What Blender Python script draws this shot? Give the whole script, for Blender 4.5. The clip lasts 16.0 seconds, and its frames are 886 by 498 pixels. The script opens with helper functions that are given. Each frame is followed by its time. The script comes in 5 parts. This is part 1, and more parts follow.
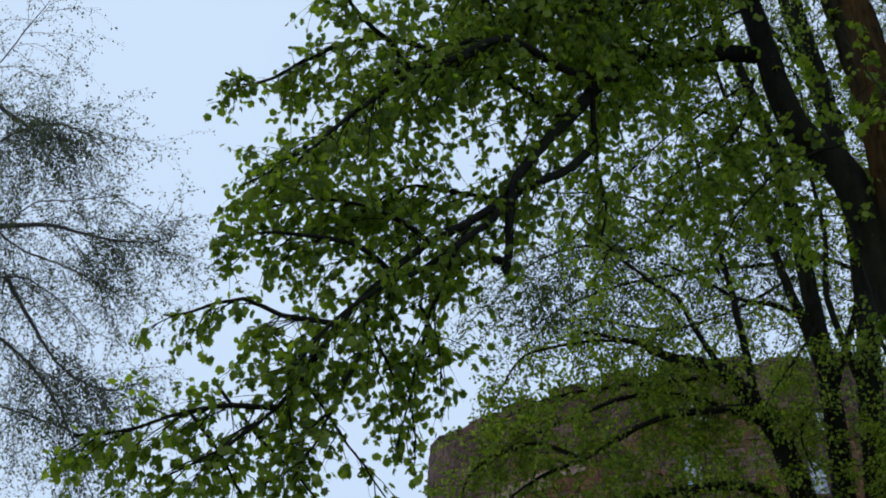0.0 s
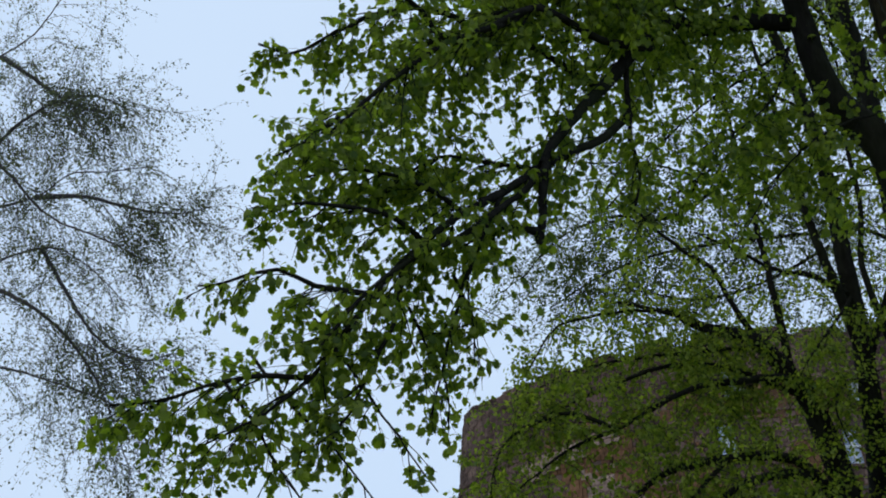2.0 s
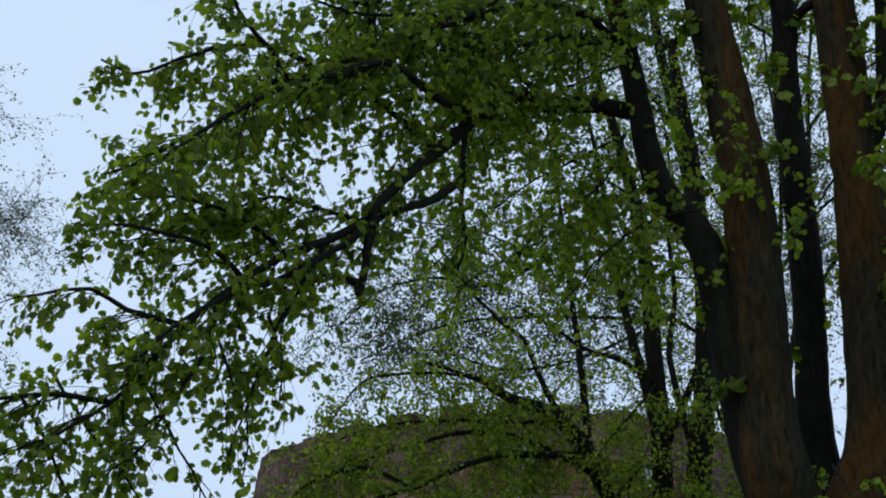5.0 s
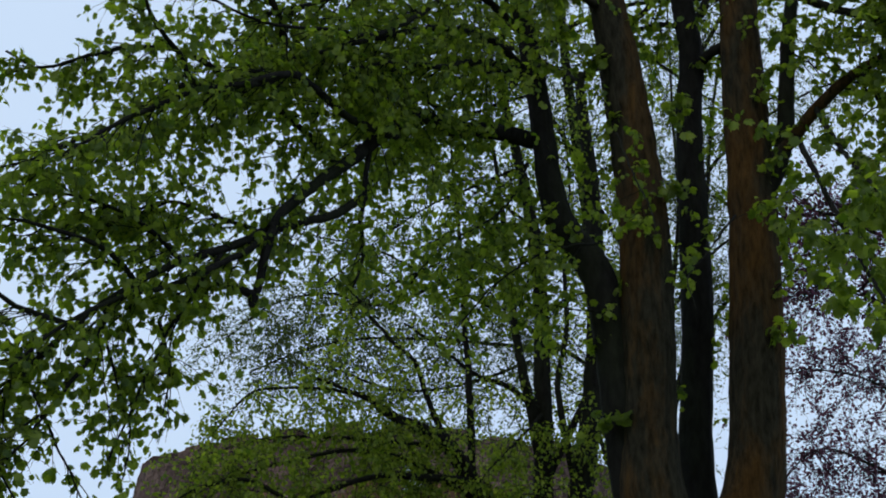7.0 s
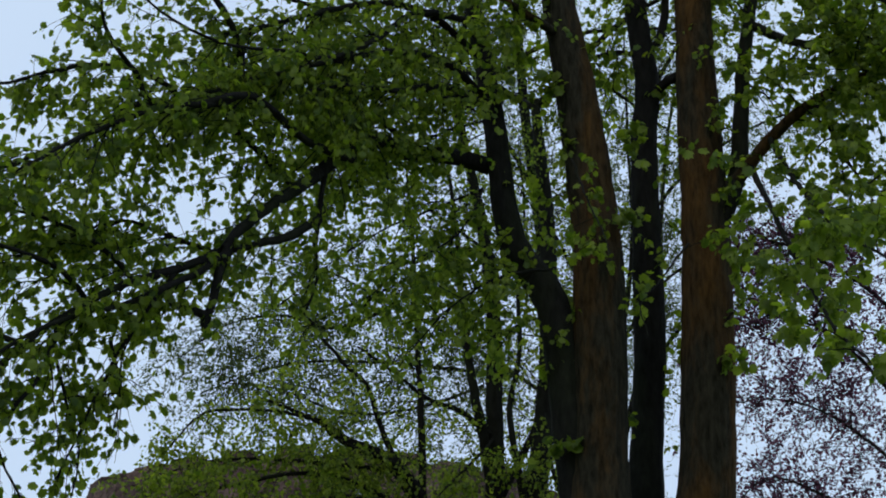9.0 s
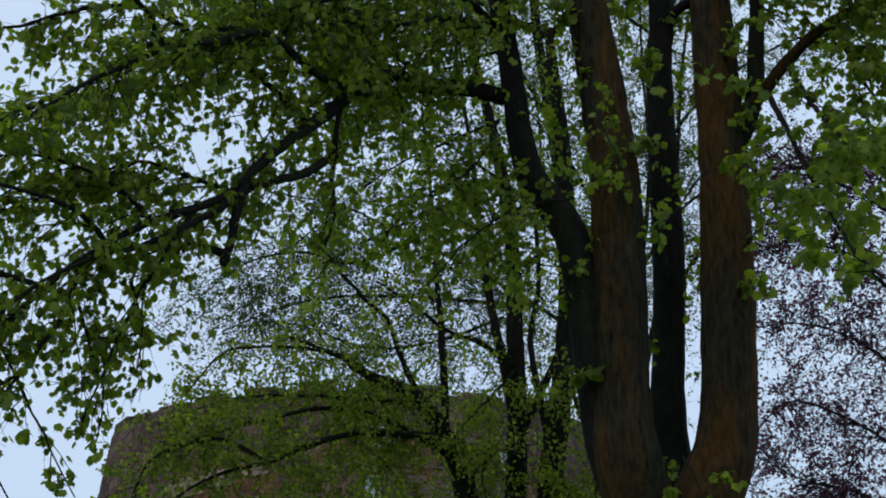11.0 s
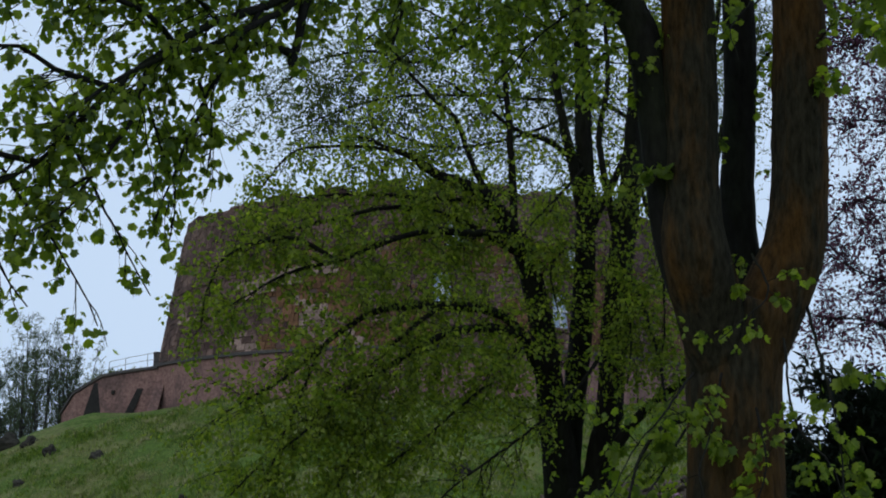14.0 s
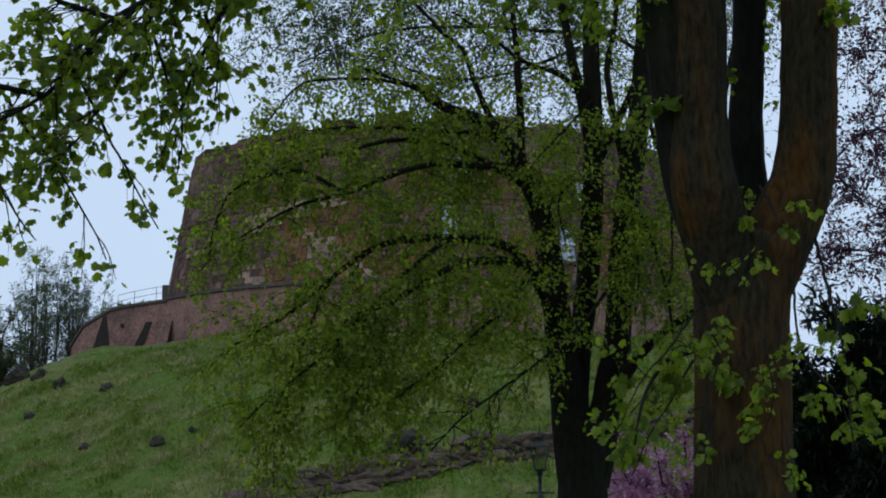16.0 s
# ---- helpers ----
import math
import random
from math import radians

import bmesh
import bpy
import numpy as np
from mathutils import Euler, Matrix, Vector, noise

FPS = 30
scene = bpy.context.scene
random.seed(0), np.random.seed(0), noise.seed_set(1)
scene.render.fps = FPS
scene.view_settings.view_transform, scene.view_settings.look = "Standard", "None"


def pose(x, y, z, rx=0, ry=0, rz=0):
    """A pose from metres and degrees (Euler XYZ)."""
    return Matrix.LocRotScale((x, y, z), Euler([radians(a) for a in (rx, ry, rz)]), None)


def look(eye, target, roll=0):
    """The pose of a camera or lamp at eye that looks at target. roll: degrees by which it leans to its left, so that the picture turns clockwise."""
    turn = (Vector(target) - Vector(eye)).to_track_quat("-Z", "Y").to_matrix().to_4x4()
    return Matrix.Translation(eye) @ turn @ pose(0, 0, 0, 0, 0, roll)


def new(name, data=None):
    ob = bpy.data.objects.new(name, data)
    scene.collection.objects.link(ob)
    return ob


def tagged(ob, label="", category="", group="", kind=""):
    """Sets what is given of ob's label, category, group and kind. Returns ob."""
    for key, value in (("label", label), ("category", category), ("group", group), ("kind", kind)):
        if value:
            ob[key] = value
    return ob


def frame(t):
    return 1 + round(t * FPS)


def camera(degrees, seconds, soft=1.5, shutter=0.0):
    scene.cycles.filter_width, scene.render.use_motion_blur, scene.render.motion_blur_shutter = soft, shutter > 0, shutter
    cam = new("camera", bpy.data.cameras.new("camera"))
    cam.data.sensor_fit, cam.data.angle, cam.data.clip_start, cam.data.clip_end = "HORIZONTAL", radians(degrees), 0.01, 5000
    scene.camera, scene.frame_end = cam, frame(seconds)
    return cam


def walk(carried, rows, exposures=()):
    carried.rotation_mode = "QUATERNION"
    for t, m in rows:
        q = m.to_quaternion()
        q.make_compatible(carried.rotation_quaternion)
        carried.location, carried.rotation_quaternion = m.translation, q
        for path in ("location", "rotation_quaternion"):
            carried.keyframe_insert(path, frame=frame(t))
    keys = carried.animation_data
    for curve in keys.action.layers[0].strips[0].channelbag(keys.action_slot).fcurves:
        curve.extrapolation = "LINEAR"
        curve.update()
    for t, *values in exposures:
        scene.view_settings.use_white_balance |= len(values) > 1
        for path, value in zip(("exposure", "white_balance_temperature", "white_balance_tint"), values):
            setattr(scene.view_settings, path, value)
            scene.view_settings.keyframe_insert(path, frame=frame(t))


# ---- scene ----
from itertools import product

EYE = (0.0, 0.0, 1.6)
cam = camera(30.0, 16.0, soft=1.9)
# A visitor stands still and turns the zoomed camera: seconds and the Euler angles in degrees.
TURNS = [
    (0, 109.639, 6.681, 9.794),
    (0.5, 109.665, 7.585, 10.841),
    (1, 109.547, 7.755, 11.758),
    (1.5, 109.254, 7.406, 11.704),
    (2, 108.743, 6.408, 10.929),
    (2.5, 108.867, 5.862, 9.659),
    (3, 109.000, 5.492, 8.473),
    (3.5, 109.353, 5.244, 7.500),
    (4, 109.240, 4.378, 6.186),
    (4.2, 109.376, 3.616, 5.421),
    (6.3, 110.245, 0.201, 0.295),
    (6.5, 110.300, 0.016, -0.122),
    (7, 110.568, -0.618, -1.922),
    (7.5, 111.247, -0.674, -2.226),
    (8, 111.664, -0.593, -2.654),
    (8.5, 111.771, -0.894, -3.365),
    (8.7, 111.664, -1.005, -3.649),
    (10.8, 109.474, 0.117, -3.553),
    (11, 109.088, 0.271, -2.642),
    (11.5, 107.689, 0.310, -2.101),
    (12, 106.107, 0.754, -1.121),
    (12.5, 104.854, 0.598, -0.608),
    (13, 103.809, 0.494, -0.474),
    (13.5, 102.515, 0.095, -0.236),
    (14, 102.132, -0.095, -0.292),
    (14.5, 101.117, -0.247, -0.201),
    (15, 100.802, 0.126, 0.071),
    (15.5, 100.271, 0.264, 0.186),
    (16, 99.800, -0.000, -0.000),
]
walk(cam, [(t, pose(*EYE, rx, ry, rz)) for t, rx, ry, rz in TURNS], [(0, 0.0), (4.2, 0.0), (8.0, -0.06), (11.0, -0.08), (16.0, -0.08)])

# ------------------------------------------------------------------ light
SUN_EL, SUN_AZ = radians(38), radians(215)
world = bpy.data.worlds.new("overcast_sky")
scene.world = world
world.use_nodes = True
wn, wl = world.node_tree.nodes, world.node_tree.links
bg = wn["Background"]
sky = wn.new("ShaderNodeTexSky")
sky.sky_type, sky.sun_disc, sky.sun_elevation, sky.sun_rotation = "NISHITA", False, SUN_EL, SUN_AZ
sky.dust_density, sky.air_density = 4.0, 1.2
# a thick, even cloud layer over the blue
cloud = wn.new("ShaderNodeMix")
cloud.data_type, cloud.blend_type = "RGBA", "MIX"
cloud.inputs["Factor"].default_value = 0.9
coord = wn.new("ShaderNodeTexCoord")
puff = wn.new("ShaderNodeTexNoise")
puff.inputs["Scale"].default_value, puff.inputs["Detail"].default_value = 2.2, 4.0
tone = wn.new("ShaderNodeValToRGB")
tone.color_ramp.elements[0].position, tone.color_ramp.elements[0].color = 0.25, (6.1, 7.7, 10.1, 1)
tone.color_ramp.elements[1].position, tone.color_ramp.elements[1].color = 0.75, (6.8, 8.4, 10.6, 1)
wl.new(coord.outputs["Generated"], puff.inputs["Vector"])
wl.new(puff.outputs["Fac"], tone.inputs["Fac"])
wl.new(sky.outputs["Color"], cloud.inputs["A"])
wl.new(tone.outputs["Color"], cloud.inputs["B"])
wl.new(cloud.outputs["Result"], bg.inputs["Color"])
bg.inputs["Strength"].default_value = 0.1
sun_data = bpy.data.lights.new("sun", "SUN")
sun_data.energy, sun_data.angle, sun_data.color = 0.5, radians(25), (1.0, 0.95, 0.88)
sun = new("sun", sun_data)
sun.matrix_world = look((0, 0, 60), (60 * math.sin(SUN_AZ) * -1, -60 * math.cos(SUN_AZ), 60 - 60 * math.tan(SUN_EL)))


# ------------------------------------------------------------------ materials
def material(name, base, rough=0.8, grain=8.0, spread=0.35, stain=0.6, stain_colour=None, bump=0.3, by="none", vary=0.0, sheen=0.0, grain_stretch=(1, 1, 1)):
    """A procedural surface: base colour, fine grain, large stains, relief; by: 'object' or 'island' shifts each piece's tone by vary."""
    m = bpy.data.materials.new(name)
    m.use_nodes = True
    n, l = m.node_tree.nodes, m.node_tree.links
    b = n["Principled BSDF"]
    b.inputs["Roughness"].default_value = rough
    b.inputs["Specular IOR Level"].default_value = 0.08 if rough > 0.85 else 0.3
    tc = n.new("ShaderNodeTexCoord")
    mp = n.new("ShaderNodeMapping")
    mp.inputs["Scale"].default_value = grain_stretch
    geo = n.new("ShaderNodeNewGeometry")
    l.new(geo.outputs["Position"], mp.inputs["Vector"])
    fine = n.new("ShaderNodeTexNoise")
    fine.inputs["Scale"].default_value, fine.inputs["Detail"].default_value, fine.inputs["Roughness"].default_value = grain, 6.0, 0.65
    l.new(mp.outputs["Vector"], fine.inputs["Vector"])
    big = n.new("ShaderNodeTexNoise")
    big.inputs["Scale"].default_value, big.inputs["Detail"].default_value, big.inputs["Roughness"].default_value = grain * 0.09, 7.0, 0.68
    l.new(mp.outputs["Vector"], big.inputs["Vector"])
    ramp = n.new("ShaderNodeValToRGB")
    ramp.color_ramp.elements[0].position, ramp.color_ramp.elements[1].position = 0.3, 0.72
    ramp.color_ramp.elements[0].color = (*[c * (1 - spread) for c in base], 1)
    ramp.color_ramp.elements[1].color = (*[min(1, c * (1 + spread)) for c in base], 1)
    l.new(fine.outputs["Fac"], ramp.inputs["Fac"])
    patch = n.new("ShaderNodeValToRGB")
    patch.color_ramp.elements[0].position, patch.color_ramp.elements[1].position = 0.46, 0.62
    patch.color_ramp.elements[0].color, patch.color_ramp.elements[1].color = (0, 0, 0, 1), (stain, stain, stain, 1)
    l.new(big.outputs["Fac"], patch.inputs["Fac"])
    mix = n.new("ShaderNodeMix")
    mix.data_type = "RGBA"
    l.new(patch.outputs["Color"], mix.inputs["Factor"])
    l.new(ramp.outputs["Color"], mix.inputs["A"])
    worn = n.new("ShaderNodeValToRGB")
    worn.color_ramp.elements[0].position, worn.color_ramp.elements[1].position = 0.3, 0.72
    stained = stain_colour or [c * 0.55 for c in base]
    worn.color_ramp.elements[0].color = (*[c * (1 - spread * 0.8) for c in stained], 1)
    worn.color_ramp.elements[1].color = (*[min(1, c * (1 + spread * 0.8)) for c in stained], 1)
    l.new(fine.outputs["Fac"], worn.inputs["Fac"])
    l.new(worn.outputs["Color"], mix.inputs["B"])
    out = mix.outputs["Result"]
    if by != "none":
        hsv = n.new("ShaderNodeHueSaturation")
        rnd = geo.outputs["Random Per Island"] if by == "island" else n.new("ShaderNodeObjectInfo").outputs["Random"]
        mr = n.new("ShaderNodeMapRange")
        mr.inputs["To Min"].default_value, mr.inputs["To Max"].default_value = 1 - vary, 1 + vary
        l.new(rnd, mr.inputs["Value"])
        l.new(mr.outputs["Result"], hsv.inputs["Value"])
        l.new(out, hsv.inputs["Color"])
        out = hsv.outputs["Color"]
    l.new(out, b.inputs["Base Color"])
    if bump:
        bp = n.new("ShaderNodeBump")
        bp.inputs["Strength"].default_value, bp.inputs["Distance"].default_value = bump, 0.03
        l.new(fine.outputs["Fac"], bp.inputs["Height"])
        l.new(bp.outputs["Normal"], b.inputs["Normal"])
    return m


def leaf_material(name, low, high, through_colour, glow=0.45, rough=0.5, patch=None):
    """A leaf: diffuse front, light let through, a faint gloss; each leaf has a tone of its own."""
    m = bpy.data.materials.new(name)
    m.use_nodes = True
    n, l = m.node_tree.nodes, m.node_tree.links
    n.remove(n["Principled BSDF"])
    geo = n.new("ShaderNodeNewGeometry")
    ramp = n.new("ShaderNodeValToRGB")
    ramp.color_ramp.elements[0].color, ramp.color_ramp.elements[1].color = (*low, 1), (*high, 1)
    l.new(geo.outputs["Random Per Island"], ramp.inputs["Fac"])
    fine = n.new("ShaderNodeTexNoise")
    fine.inputs["Scale"].default_value, fine.inputs["Detail"].default_value = 60.0, 3.0
    l.new(geo.outputs["Position"], fine.inputs["Vector"])
    vein = n.new("ShaderNodeMix")
    vein.data_type, vein.blend_type = "RGBA", "MULTIPLY"
    vein.inputs["Factor"].default_value = 0.5
    l.new(ramp.outputs["Color"], vein.inputs["A"])
    l.new(fine.outputs["Fac"], vein.inputs["B"])
    if patch:
        spot = n.new("ShaderNodeTexNoise")
        spot.inputs["Scale"].default_value, spot.inputs["Detail"].default_value, spot.inputs["Roughness"].default_value = 0.8, 6.0, 0.7
        l.new(geo.outputs["Position"], spot.inputs["Vector"])
        edge = n.new("ShaderNodeValToRGB")
        edge.color_ramp.elements[0].position, edge.color_ramp.elements[1].position = 0.46, 0.59
        l.new(spot.outputs["Fac"], edge.inputs["Fac"])
        dry = n.new("ShaderNodeMix")
        dry.data_type = "RGBA"
        dry.inputs["B"].default_value = (*patch, 1)
        l.new(edge.outputs["Color"], dry.inputs["Factor"])
        l.new(vein.outputs["Result"], dry.inputs["A"])
        vein = dry
    dif, tra, glo = n.new("ShaderNodeBsdfDiffuse"), n.new("ShaderNodeBsdfTranslucent"), n.new("ShaderNodeBsdfGlossy")
    l.new(vein.outputs["Result"], dif.inputs["Color"])
    tint = n.new("ShaderNodeMix")
    tint.data_type, tint.blend_type = "RGBA", "MULTIPLY"
    tint.inputs["Factor"].default_value = 1.0
    tint.inputs["B"].default_value = (*through_colour, 1)
    l.new(ramp.outputs["Color"], tint.inputs["A"])
    l.new(tint.outputs["Result"], tra.inputs["Color"])
    glo.inputs["Roughness"].default_value = rough
    a, b = n.new("ShaderNodeMixShader"), n.new("ShaderNodeMixShader")
    a.inputs["Fac"].default_value, b.inputs["Fac"].default_value = glow, 0.014
    l.new(dif.outputs["BSDF"], a.inputs[1])
    l.new(tra.outputs["BSDF"], a.inputs[2])
    l.new(a.outputs["Shader"], b.inputs[1])
    l.new(glo.outputs["BSDF"], b.inputs[2])
    l.new(b.outputs["Shader"], n["Material Output"].inputs["Surface"])
    return m


BARK = material("bark", (0.0235, 0.0210, 0.0135), 0.95, 22, 0.75, 0.85, (0.062, 0.031, 0.008), 1.0, grain_stretch=(1, 1, 0.28))
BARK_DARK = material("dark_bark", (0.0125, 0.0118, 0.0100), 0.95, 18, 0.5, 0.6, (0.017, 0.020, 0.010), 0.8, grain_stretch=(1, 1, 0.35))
BARK_BIRCH = material("birch_twig_bark", (0.045, 0.043, 0.050), 0.85, 20, 0.4, 0.4, (0.06, 0.055, 0.05), 0.5)
LEAF_MAPLE = leaf_material("maple_leaf", (0.060, 0.107, 0.015), (0.232, 0.292, 0.042), (1.7, 1.8, 0.6), 0.6)
LEAF_LIME = leaf_material("lime_leaf", (0.082, 0.138, 0.018), (0.245, 0.298, 0.048), (1.7, 1.75, 0.6), 0.55)
LEAF_FINE = leaf_material("fine_leaf", (0.06, 0.10, 0.03), (0.13, 0.17, 0.05), (1.4, 1.4, 0.8), 0.4)
LEAF_BIRCH = leaf_material("birch_leaf", (0.060, 0.072, 0.050), (0.145, 0.165, 0.09), (1.3, 1.4, 0.9), 0.45)
LEAF_MID = leaf_material("hawthorn_leaf", (0.055, 0.085, 0.050), (0.13, 0.17, 0.09), (1.3, 1.3, 0.9), 0.4)
LEAF_COPPER = leaf_material("copper_leaf", (0.045, 0.018, 0.034), (0.13, 0.055, 0.09), (1.4, 0.85, 1.1), 0.4)
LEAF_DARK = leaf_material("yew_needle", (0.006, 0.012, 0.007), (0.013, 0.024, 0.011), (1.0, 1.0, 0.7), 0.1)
PETAL = leaf_material("blossom_petal", (0.45, 0.20, 0.36), (0.75, 0.50, 0.64), (1.0, 0.9, 1.0), 0.4)
GRASS_SOIL = material("grass_ground", (0.065, 0.105, 0.020), 0.95, 4, 0.5, 0.85, (0.14, 0.14, 0.055), 0.6)
BLADE = leaf_material("grass_blade", (0.055, 0.120, 0.016), (0.22, 0.290, 0.060), (1.3, 1.4, 0.5), 0.35, patch=(0.32, 0.28, 0.16))
STONE = material("red_sandstone", (0.078, 0.050, 0.043), 0.92, 6, 0.55, 0.8, (0.150, 0.100, 0.080), 0.7, "island", 0.36)
STONE_PIECE = material("red_sandstone_block", (0.078, 0.050, 0.043), 0.92, 6, 0.55, 0.8, (0.150, 0.100, 0.080), 0.7, "object", 0.36)
STONE_RUST = material("rust_red_sandstone", (0.125, 0.066, 0.036), 0.92, 7, 0.5, 0.6, (0.09, 0.058, 0.038), 0.6, "island", 0.30)
STONE_PALE = material("pale_weathered_sandstone", (0.25, 0.18, 0.145), 0.92, 7, 0.4, 0.6, (0.15, 0.10, 0.085), 0.6, "island", 0.25)
MORTAR = material("lime_mortar", (0.070, 0.049, 0.041), 0.95, 9, 0.3, 0.5, (0.09, 0.065, 0.055), 0.5)
BRICKWORK = material("old_brick_facing", (0.215, 0.128, 0.112), 0.92, 7, 0.45, 0.85, (0.105, 0.070, 0.066), 0.4)
COPING = material("dark_coping_stone", (0.07, 0.065, 0.065), 0.9, 8, 0.35, 0.5, (0.11, 0.10, 0.08), 0.4)
ROCK = material("weathered_rock", (0.040, 0.036, 0.030), 0.95, 5, 0.5, 0.6, (0.03, 0.032, 0.024), 0.7, "object", 0.2)
PATH_STONE = material("path_wall_stone", (0.085, 0.066, 0.052), 0.95, 7, 0.5, 0.8, (0.06, 0.048, 0.036), 0.8, "object", 0.3)
IRON = material("black_painted_iron", (0.012, 0.014, 0.017), 0.45, 25, 0.3, 0.4, (0.03, 0.028, 0.025), 0.2)
TIMBER = material("pale_window_frame", (0.55, 0.57, 0.58), 0.6, 20, 0.12, 0.4, (0.38, 0.38, 0.36), 0.2)
# near-black colour that stands for the shade inside rooms, niches and the drain
INNER_SHADE = material("inner_shade", (0.03, 0.028, 0.026), 0.9, 4, 0.3, 0.3, (0.02, 0.02, 0.02), 0.1)


def glass(name, tint, rough=0.05):
    m = bpy.data.materials.new(name)
    m.use_nodes = True
    b = m.node_tree.nodes["Principled BSDF"]
    b.inputs["Base Color"].default_value = (*tint, 1)
    b.inputs["Roughness"].default_value = rough
    b.inputs["Transmission Weight"].default_value = 0.35
    b.inputs["Specular IOR Level"].default_value = 0.9
    return m


WINDOW_GLASS = glass("leaded_window_glass", (0.42, 0.50, 0.62), 0.12)
LAMP_GLASS = glass("lantern_glass", (0.80, 0.84, 0.82), 0.1)
LAMP_GLASS.node_tree.nodes["Principled BSDF"].inputs["Transmission Weight"].default_value = 1.0
LAMP_GLASS.node_tree.nodes["Principled BSDF"].inputs["IOR"].default_value = 1.08


# ------------------------------------------------------------------ mesh helpers
def mesh_object(name, verts, faces, mat, parent=None, smooth=False):
    me = bpy.data.meshes.new(name)
    me.from_pydata([tuple(v) for v in verts], [], faces)
    me.materials.append(mat)
    if smooth:
        me.polygons.foreach_set("use_smooth", [True] * len(me.polygons))
    me.update()
    ob = new(name, me)
    ob.parent = parent
    return ob


def part(name, bm, mat, parent, label=""):
    me = bpy.data.meshes.new(name)
    bm.normal_update()
    bm.to_mesh(me)
    bm.free()
    me.materials.append(mat)
    ob = new(name, me)
    ob.parent = parent
    return tagged(ob, label)


def thing(name, label, category, group="", at=(0, 0, 0)):
    ob = new(name)
    ob.location = at
    ob.empty_display_size = 0.3
    return tagged(ob, label, category, group)


def spline(points, step=0.12):
    """Points along a smooth curve through the given ones, with the fraction of the way at each."""
    p = np.array(points, float)
    p = np.vstack([2 * p[0] - p[1], p, 2 * p[-1] - p[-2]])
    out = []
    for i in range(1, len(p) - 2):
        n = max(2, int(np.linalg.norm(p[i + 1] - p[i]) / step))
        t = np.linspace(0, 1, n, endpoint=False)[:, None]
        a, b, c, d = p[i - 1], p[i], p[i + 1], p[i + 2]
        out.append(0.5 * (2 * b + (c - a) * t + (2 * a - 5 * b + 4 * c - d) * t ** 2 + (3 * b - a - 3 * c + d) * t ** 3))
    out.append(p[-2][None])
    return np.vstack(out)


class Wood:
    """Gathers tubes for one mesh of wood."""

    def __init__(self):
        self.v, self.f, self.n = [], [], 0

    def tube(self, path, radii, sides=6, lumps=0.0, rng=None):
        path, radii = np.asarray(path), np.asarray(radii)
        tang = np.gradient(path, axis=0)
        tang /= np.linalg.norm(tang, axis=1)[:, None] + 1e-9
        side = np.cross(tang, (0.31, 0.94, 0.13))
        side /= np.linalg.norm(side, axis=1)[:, None] + 1e-9
        other = np.cross(tang, side)
        ang = np.arange(sides) * 2 * math.pi / sides
        r = radii[:, None] * np.ones(sides)
        if lumps:
            k = np.arange(len(path))[:, None]
            r = r * (1 + lumps * (0.5 * np.sin(3 * ang + k * 0.13) + 0.35 * np.sin(2 * ang - k * 0.21 + 1) + 0.3 * np.sin(k * 0.37)))
        ring = path[:, None] + r[..., None] * (np.cos(ang)[None, :, None] * side[:, None] + np.sin(ang)[None, :, None] * other[:, None])
        self.v.append(ring.reshape(-1, 3))
        m = len(path)
        i, j = np.meshgrid(np.arange(m - 1), np.arange(sides), indexing="ij")
        a = self.n + i * sides + j
        b = self.n + i * sides + (j + 1) % sides
        self.f.append(np.stack([a, b, b + sides, a + sides], -1).reshape(-1, 4))
        self.n += m * sides

    def build(self, name, mat, parent):
        return fast_mesh(name, np.vstack(self.v), np.vstack(self.f), mat, parent, True)


def fast_mesh(name, v, f, mat, parent, smooth=False):
    me = bpy.data.meshes.new(name)
    k = f.shape[1]
    me.vertices.add(len(v))
    me.vertices.foreach_set("co", np.ascontiguousarray(v, np.float32).ravel())
    me.loops.add(f.size)
    me.loops.foreach_set("vertex_index", np.ascontiguousarray(f, np.int32).ravel())
    me.polygons.add(len(f))
    me.polygons.foreach_set("loop_start", np.arange(0, f.size, k, dtype=np.int32))
    me.materials.append(mat)
    if smooth:
        me.polygons.foreach_set("use_smooth", np.ones(len(f), bool))
    me.update(calc_edges=True)
    me.validate()
    ob = new(name, me)
    ob.parent = parent
    return ob


# leaf outlines: x across, y along from the stalk, z the fold
HALF = [(0.18, -0.10, -.02), (0.46, -0.02, -.14), (0.40, 0.20, -.07), (0.62, 0.46, -.24), (0.40, 0.58, -.10), (0.32, 0.84, -.18), (0.13, 0.84, -.10)]
LOBED = (np.array([(0, 0, 0)] + HALF + [(0, 1.0, -.28)] + [(-x, y, z) for x, y, z in HALF[::-1]] + [(0, 0.45, .04)]),
         np.array([(16, i, (i + 1) % 16) for i in range(16)]))
HEART = (np.array([(0, 0, 0), (0.36, 0.12, .07), (0.42, 0.48, .05), (0, 1.0, -.12), (-0.42, 0.48, .05), (-0.36, 0.12, .07)]),
         np.array([(0, 1, 2), (0, 2, 3), (0, 3, 4), (0, 4, 5)]))
SMALL = (np.array([(0, 0, 0), (0.34, 0.42, .06), (0, 1.0, -.06), (-0.34, 0.42, .06)]), np.array([(0, 1, 2), (0, 2, 3)]))
NEEDLE = (np.array([(0, 0, 0), (0.13, 0.4, .03), (0, 1.0, -.06), (-0.13, 0.4, .03)]), np.array([(0, 1, 2), (0, 2, 3)]))


